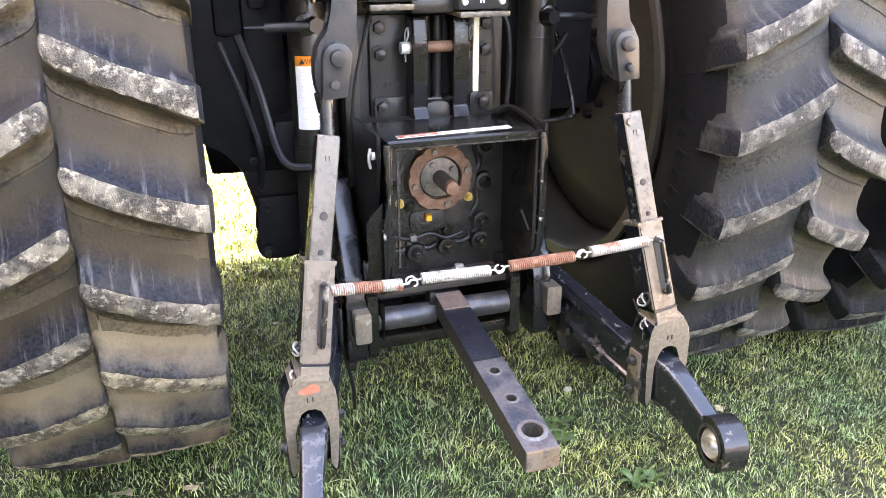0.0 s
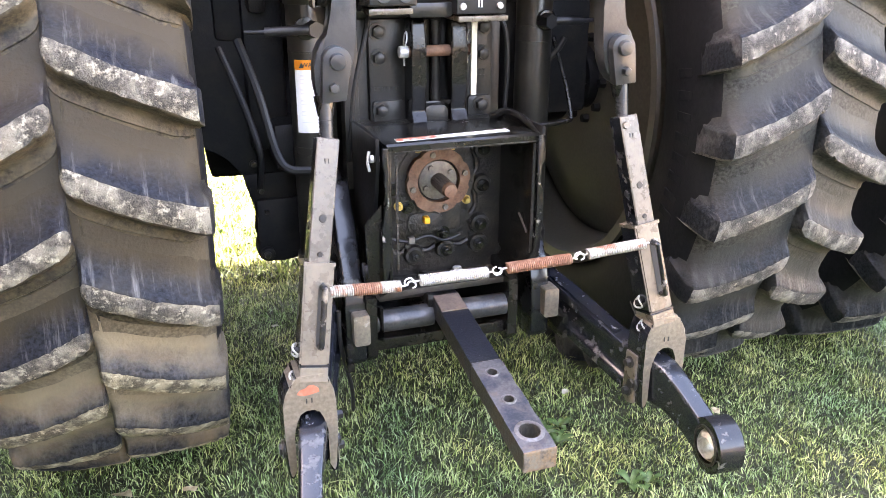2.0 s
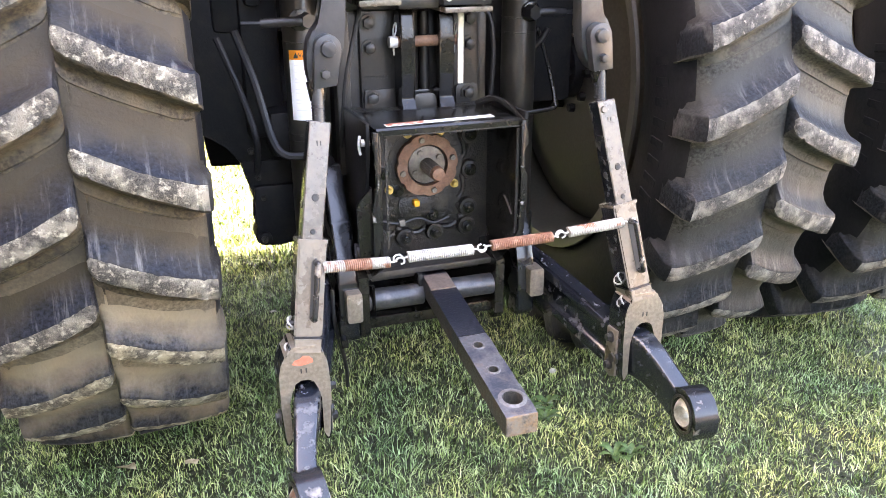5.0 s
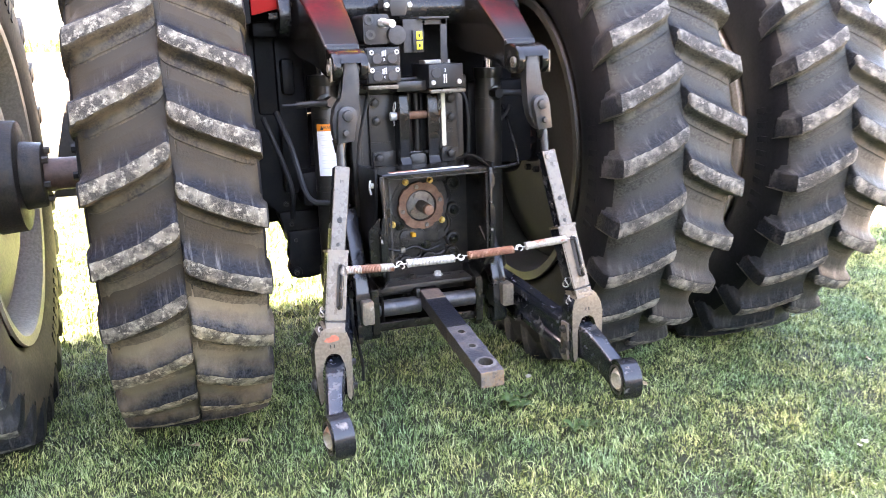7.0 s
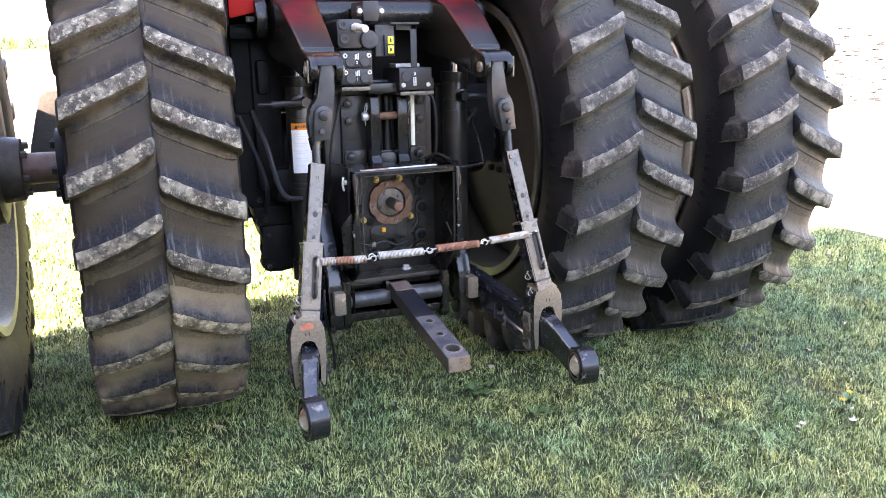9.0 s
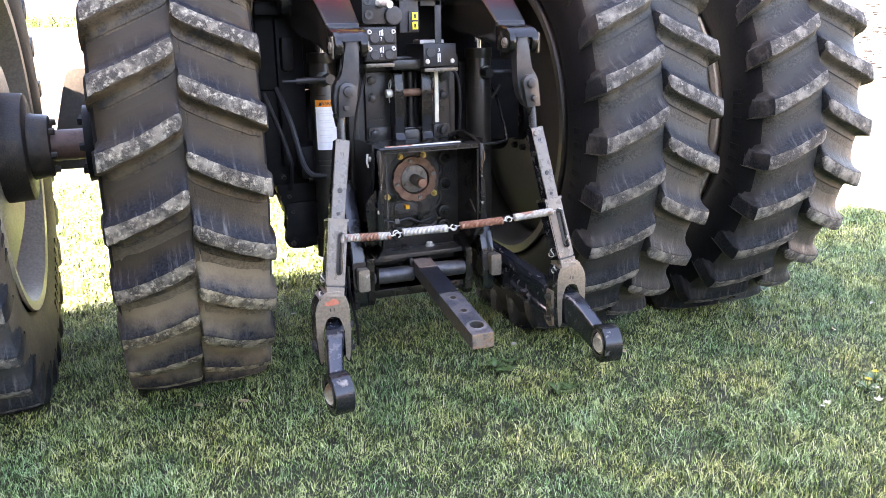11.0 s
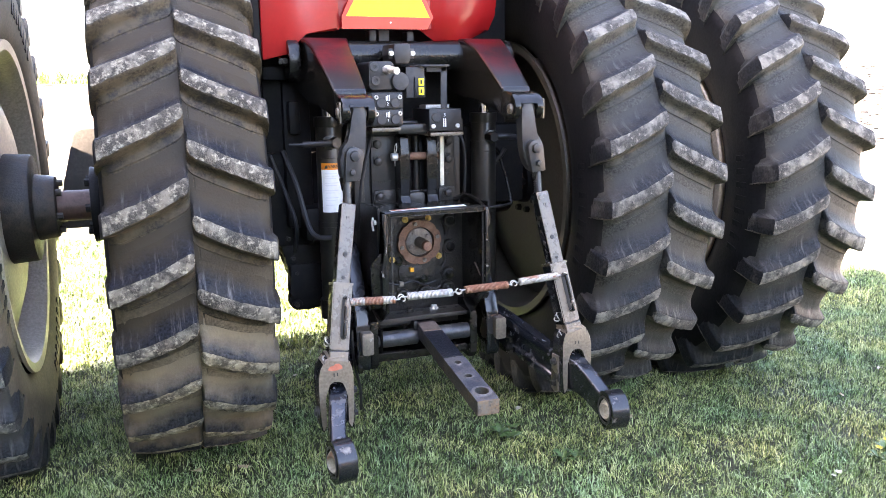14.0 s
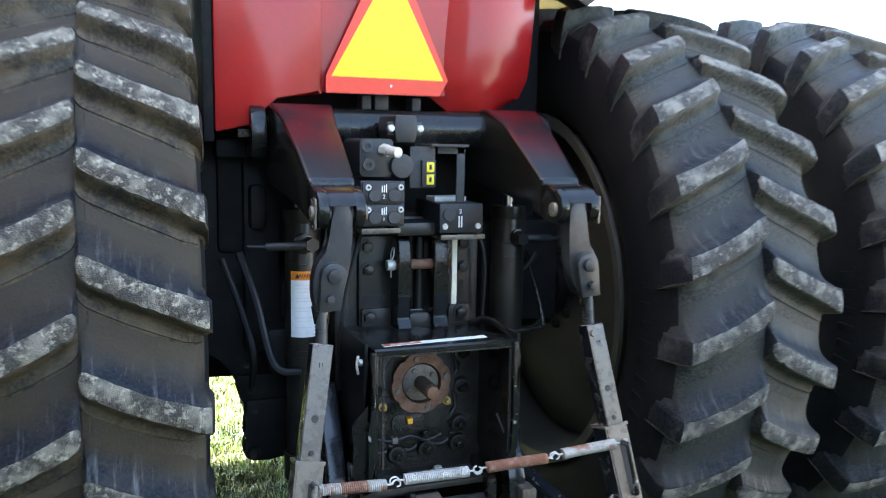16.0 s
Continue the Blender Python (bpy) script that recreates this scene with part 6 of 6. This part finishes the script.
for lo, hi in (((-0.475, -0.20, 0.88), (-0.36, 0.3, 1.50)), ((-0.42, -0.30, 0.84), (-0.30, 0.1, 0.98)), ((-0.46, -0.25, 1.28), (-0.41, -0.1, 1.42)), ((0.28, -0.16, 0.5), (0.42, 0.4, 1.5)), ((0.30, -0.27, 0.945), (0.595, 0.30, 1.30)), ((-0.56, -0.26, 1.50), (-0.42, 0.0, 1.56))):
    bm = bmesh.new()
    box(bm, lo, hi, 0.02)
    pp("side_casting", bm, SHADE_IRON)
for out, y0, y1 in (([(-0.64, 0.902), (-0.598, 0.898), (-0.567, 0.880), (-0.545, 0.850), (-0.523, 0.818), (-0.504, 0.790), (-0.36, 0.79), (-0.36, 1.62), (-0.618, 1.62)], -0.15, 0.1),
                    ([(-0.504, 0.80), (-0.496, 0.753), (-0.480, 0.737), (-0.474, 0.66), (-0.27, 0.66), (-0.27, 0.80)], -0.16, -0.02),
                    ([(-0.475, 0.72), (-0.472, 0.662), (-0.466, 0.60), (-0.478, 0.575), (-0.484, 0.548), (-0.474, 0.524), (-0.452, 0.513), (-0.40, 0.51), (-0.27, 0.53), (-0.27, 0.72)], -0.18, -0.10),
                    ([(-0.605, 0.97), (-0.592, 0.789), (-0.578, 0.668), (-0.43, 0.664), (-0.43, 0.97)], 0.30, 0.6)):
    bm = bmesh.new()
    prism(bm, out, "y", y0, y1, 0.012)
    pp("side_casting", bm, SHADE_IRON, label="casting beside the axle, blackened for shade")
bm = bmesh.new()
cyl(bm, (-0.452, -0.20, 0.545), (-0.452, -0.15, 0.545), 0.022, seg=24, bevel=0.006)
pp("side_boss", bm, SHADE_IRON)
for x, y, z, r in ((-0.445, -0.17, 0.68, 0.009), (-0.455, -0.20, 0.545, 0.009), (-0.40, -0.15, 0.86, 0.009), (-0.455, -0.16, 0.745, 0.008), (-0.47, -0.15, 0.83, 0.009), (-0.435, -0.15, 0.92, 0.010)):
    bm = bmesh.new()
    hexbolt(bm, (x, y, z), r, 0.014)
    pp("casting_bolt", bm, CAST)
# block with square teeth on the inner side of each lower link
for s in (-1, 1):
    bm = bmesh.new()
    box(bm, (s * 0.312, -0.72, 0.385), (s * 0.318, -0.60, 0.475), 0.002)
    box(bm, (s * 0.306, -0.745, 0.395), (s * 0.325, -0.71, 0.42), 0.003)
    box(bm, (s * 0.306, -0.745, 0.44), (s * 0.325, -0.71, 0.465), 0.003)
    pp("latch_block", bm, BLACK, label="black toothed latch block")
# dark guard plate ahead of the left wheels
bm = bmesh.new()
prism(bm, [(-1.489, 0.76), (-1.462, 0.85), (-1.429, 1.016), (-1.372, 1.236), (-1.355, 1.262), (-1.32, 1.276), (-1.0, 1.28), (-1.0, 0.76)], "y", 1.0, 1.03, 0.006)
pp("guard_plate", bm, GUARD, label="dark grey guard plate")

# ---- lawn ----
WEEDS = [(0.315, -0.66, 0.060, 9), (0.345, -0.72, 0.055, 8), (0.452, -0.97, 0.055, 7), (0.385, -0.64, 0.050, 7), (0.505, -0.98, 0.045, 6)]
THIN = [(1.65, -1.15, 0.12), (1.77, -0.70, 0.13), (-0.76, -0.60, 0.06), (1.03, -1.22, 0.08), (0.83, -0.96, 0.07), (-0.96, -0.46, 0.06), (0.59, -0.59, 0.12)]      # worn spots of the lawn
FLOWERS = [(1.605, -1.422), (1.691, -1.376), (2.10, -0.26)]
SCRAPS = [(2.41, -0.695, 0.022, 1), (1.535, -1.536, 0.022, 1), (1.336, -1.486, 0.018, 1), (-0.93, -0.585, 0.035, 0), (-0.382, 0.33, 0.017, 1),
          (0.486, -0.486, 0.018, 1), (1.30, -1.50, 0.014, 1), (1.62, -1.455, 0.012, 1), (-0.75, -0.62, 0.025, 0), (1.95, -0.9, 0.02, 0), (0.9, -0.75, 0.02, 0)]
def blades(name, count, area, h0, h1, w0, w1, seed, label, flop=0.95, keep=None, lift=0.0):
    """Grass blades as one mesh: each a bent strip of three triangles."""
    rng = np.random.default_rng(seed)
    x = rng.uniform(area[0], area[1], count)
    y = rng.uniform(area[2], area[3], count)
    if keep is not None:
        ok = keep(x, y, rng)
        x, y = x[ok], y[ok]
    n = len(x)
    patch = 0.5 + 0.5 * np.sin(x * 2.3 + 1.1 * np.sin(y * 1.7)) * np.sin(y * 2.9 + 1.3 * np.sin(x * 1.9 + 0.5))
    h = rng.uniform(h0, h1, n) * (0.75 + 0.45 * patch) * rng.choice([0.8, 1.0, 1.0, 1.4], n)
    w = rng.uniform(w0, w1, n)
    a = rng.uniform(0, 2 * np.pi, n)
    lean = rng.normal(0, flop, n) + 0.35
    # tufts lean together
    la = 3.0 * np.sin(x * 31 + 2.2 * np.sin(y * 23)) + 3.0 * np.sin(y * 37 + 2.0 * np.sin(x * 19 + 1.0)) + 1.5 * np.sin(x * 5.1 - y * 4.3) + rng.normal(0, 0.8, n)
    bx, by = np.cos(a) * w / 2, np.sin(a) * w / 2
    dx, dy = np.cos(la) * np.abs(lean) * h, np.sin(la) * np.abs(lean) * h
    v = np.zeros((n, 5, 3), np.float32)
    v[:, 0] = np.stack([x - bx, y - by, np.full(n, -0.003)], 1)
    v[:, 1] = np.stack([x + bx, y + by, np.full(n, -0.003)], 1)
    v[:, 2] = np.stack([x - bx * 0.8 + dx * 0.46, y - by * 0.8 + dy * 0.46, h * 0.55], 1)
    v[:, 3] = np.stack([x + bx * 0.8 + dx * 0.46, y + by * 0.8 + dy * 0.46, h * 0.55], 1)
    v[:, 4] = np.stack([x + dx, y + dy, h * (0.95 - 0.25 * np.minimum(1, np.abs(lean)))], 1)
    v[:, :, 2] += lift
    tri = np.array([[0, 1, 3], [0, 3, 2], [2, 3, 4]], np.int32)
    idx = (np.arange(n, dtype=np.int32) * 5)[:, None, None] + tri[None]
    me = bpy.data.meshes.new(name)
    me.vertices.add(n * 5)
    me.vertices.foreach_set("co", v.ravel())
    me.loops.add(n * 9)
    me.loops.foreach_set("vertex_index", idx.ravel())
    me.polygons.add(n * 3)
    me.polygons.foreach_set("loop_start", np.arange(0, n * 9, 3, dtype=np.int32))
    me.update(calc_edges=True)
    me.materials.append(GRASS)
    return tagged(new(name, me), label, "grass", kind="stuff")


def off_tyres(x, y, rng):
    k = np.ones(len(x), bool)
    for c in (-1.735, -0.889, 0.878, 1.648):
        k &= ~((np.abs(x - c) < 0.255) & (np.abs(y - 0.012) < 0.34))
    # thin spots where the soil shows
    bare = np.sin(x * 4.1 + 2.0 * np.sin(y * 3.3)) * np.sin(y * 5.2 + 1.7 * np.sin(x * 2.9 + 1.0)) + 0.5 * np.sin(x * 11.0 + y * 7.0) * np.sin(y * 13.0 - x * 5.0)
    # thin turf under the machine, bare soil standing in for part of its shade
    under = np.clip(1.35 - np.abs(x) / 0.62, 0, 1) * np.clip((y + 1.15) / 0.45, 0, 1)
    worn = sum(0.72 * np.exp(-((x - p) ** 2 + ((y - q) * 0.8) ** 2) / r ** 2) for p, q, r in THIN)
    return k & (rng.uniform(0, 1, len(x)) > np.maximum(worn, np.maximum(np.clip((bare - 0.45) * 1.0, 0, 0.42), 0.34 * under)))
blades("grass", 540000, (-2.7, 3.4, -2.75, 0.9), 0.011, 0.031, 0.0018, 0.0036, 1, "short dense mown grass round the tractor", flop=0.85, keep=off_tyres)
blades("grass", 80000, (3.3, 4.22, -2.75, 7.0), 0.022, 0.045, 0.003, 0.006, 2, "short mown grass beside the tractor")
blades("grass", 130000, (-3.4, 3.4, 0.85, 5.0), 0.03, 0.06, 0.005, 0.009, 3, "sunlit mown grass ahead of the rear axle")
blades("grass", 100000, (-6.0, 4.2, -6.0, -2.7), 0.02, 0.042, 0.005, 0.009, 4, "mown grass of the lawn behind")
blades("grass", 60000, (-6.0, -2.7, -2.7, 4.0), 0.02, 0.042, 0.005, 0.009, 6, "mown grass beside the added shade wall")
blades("tall_weeds", 5000, (-16.0, 3.0, 44.0, 48.0), 0.25, 0.85, 0.04, 0.09, 5, "strip of tall weeds along the far bank", lift=1.75)


def weed(x, y, size, n, seed, label, flower=False):
    """A low rosette of broad leaves, with a flower head where one is open."""
    rnd = random.Random(seed)
    w = tagged(new("dandelion"), label, "weed", "weeds in the lawn")
    w.location = (x, y, 0)
    for k in range(n):
        a = 2 * math.pi * k / n + rnd.uniform(-0.3, 0.3)
        ln, wd, up = size * rnd.uniform(0.7, 1.15), size * rnd.uniform(0.13, 0.2), rnd.uniform(0.35, 0.9)
        bm = bmesh.new()
        rows = []
        for i in range(6):
            t = i / 5
            d = ln * t
            z = 0.012 + size * up * math.sin(t * 2.0) * 0.62
            hw = wd * math.sin(math.pi * (0.12 + 0.83 * t)) * (1.0 + 0.2 * (i % 2))
            c = Vector((math.cos(a) * d, math.sin(a) * d, z))
            sd = Vector((-math.sin(a), math.cos(a), 0)) * hw
            rows.append([bm.verts.new(c - sd + Vector((0, 0, hw * 0.35))), bm.verts.new(c), bm.verts.new(c + sd + Vector((0, 0, hw * 0.35)))])
        for p, q in zip(rows, rows[1:]):
            for j in (0, 1):
                bm.faces.new((p[j], p[j + 1], q[j + 1], q[j]))
        part("leaf", bm, LEAF, w, smooth=True)
    if flower:
        bm = bmesh.new()
        sweep(bm, [(0, 0, 0), (0.004, 0.003, 0.05)], 0.0015, 5)
        part("stem", bm, LEAF, w)
        for k in range(14):
            a = 2 * math.pi * k / 14
            bm = bmesh.new()
            c = Vector((0.004, 0.003, 0.05))
            e = c + Vector((math.cos(a) * 0.012, math.sin(a) * 0.012, 0.005 + 0.003 * (k % 2)))
            sd = Vector((-math.sin(a), math.cos(a), 0)) * 0.0035
            vs = [bm.verts.new(q) for q in (c, e - sd, e + sd * 1.0)]
            bm.faces.new(vs)
            part("petal", bm, PETAL, w)
    return w


for i, (x, y, sz, n) in enumerate(WEEDS):
    weed(x, y, sz, n, 10 + i, "low green broad-leaved weed in the lawn")
for i, (x, y) in enumerate(FLOWERS):
    weed(x, y, 0.05, 6, 40 + i, "small yellow dandelion flower in the grass", True)


def scrap(x, y, size, seed, m, label):
    """A curled dry leaf or bit of litter lying on the grass tips."""
    rnd = random.Random(seed)
    bm = bmesh.new()
    n = 9
    c = bm.verts.new((0, 0, 0.004))
    rim = [bm.verts.new((math.cos(2 * math.pi * k / n) * size * rnd.uniform(0.6, 1.1), math.sin(2 * math.pi * k / n) * size * rnd.uniform(0.4, 0.8), rnd.uniform(0.0, size * 0.6))) for k in range(n)]
    for k in range(n):
        bm.faces.new((c, rim[k], rim[(k + 1) % n]))
    o = tagged(part("dry_leaf", bm, m, smooth=True), label, "leaf", "litter on the lawn")
    o.location = (x, y, 0.030)
    return o


for i, (x, y, sz, pale) in enumerate(SCRAPS):
    scrap(x, y, sz, 70 + i, PALE if pale else DRY, "pale dry petal lying on the grass" if pale else "curled brown dry leaf on the grass")

# clods of the tilled field
rng = np.random.default_rng(9)
bm_v, bm_f = [], []
ico = [(0, 0, 1), (0.89, 0, 0.45), (0.28, 0.85, 0.45), (-0.72, 0.53, 0.45), (-0.72, -0.53, 0.45), (0.28, -0.85, 0.45), (0.72, 0.53, -0.45), (-0.28, 0.85, -0.45), (-0.89, 0, -0.45), (-0.28, -0.85, -0.45), (0.72, -0.53, -0.45), (0, 0, -1)]
icf = [(0, 1, 2), (0, 2, 3), (0, 3, 4), (0, 4, 5), (0, 5, 1), (1, 6, 2), (2, 7, 3), (3, 8, 4), (4, 9, 5), (5, 10, 1), (6, 7, 2), (7, 8, 3), (8, 9, 4), (9, 10, 5), (10, 6, 1), (11, 7, 6), (11, 8, 7), (11, 9, 8), (11, 10, 9), (11, 6, 10)]
for k in range(5200):
    seg, w, far = 1 + (rng.random() < 0.45), rng.random(), 1.0 + 5.0 * (8.0 ** rng.uniform(0, 1) - 1)
    (p, u), (q, v) = FIELD_EDGE[seg:seg + 2]
    x = (p[0] + u[0] * far) * (1 - w) + (q[0] + v[0] * far) * w
    y = (p[1] + u[1] * far) * (1 - w) + (q[1] + v[1] * far) * w
    s = rng.uniform(0.028, 0.060) * rng.choice([0.6, 1.0, 1.0, 1.8]) * (0.9 + far / 50)
    z = 0.012 + 0.062 * max(0.0, far - 1.0)
    jit = rng.uniform(0.6, 1.3, (12, 3))
    base = len(bm_v)
    bm_v += [(x + p[0] * s * 1.5 * j[0], y + p[1] * s * j[1], z + s * 0.15 + p[2] * s * 0.42 * j[2]) for p, j in zip(ico, jit)]
    bm_f += [tuple(base + i for i in f) for f in icf]
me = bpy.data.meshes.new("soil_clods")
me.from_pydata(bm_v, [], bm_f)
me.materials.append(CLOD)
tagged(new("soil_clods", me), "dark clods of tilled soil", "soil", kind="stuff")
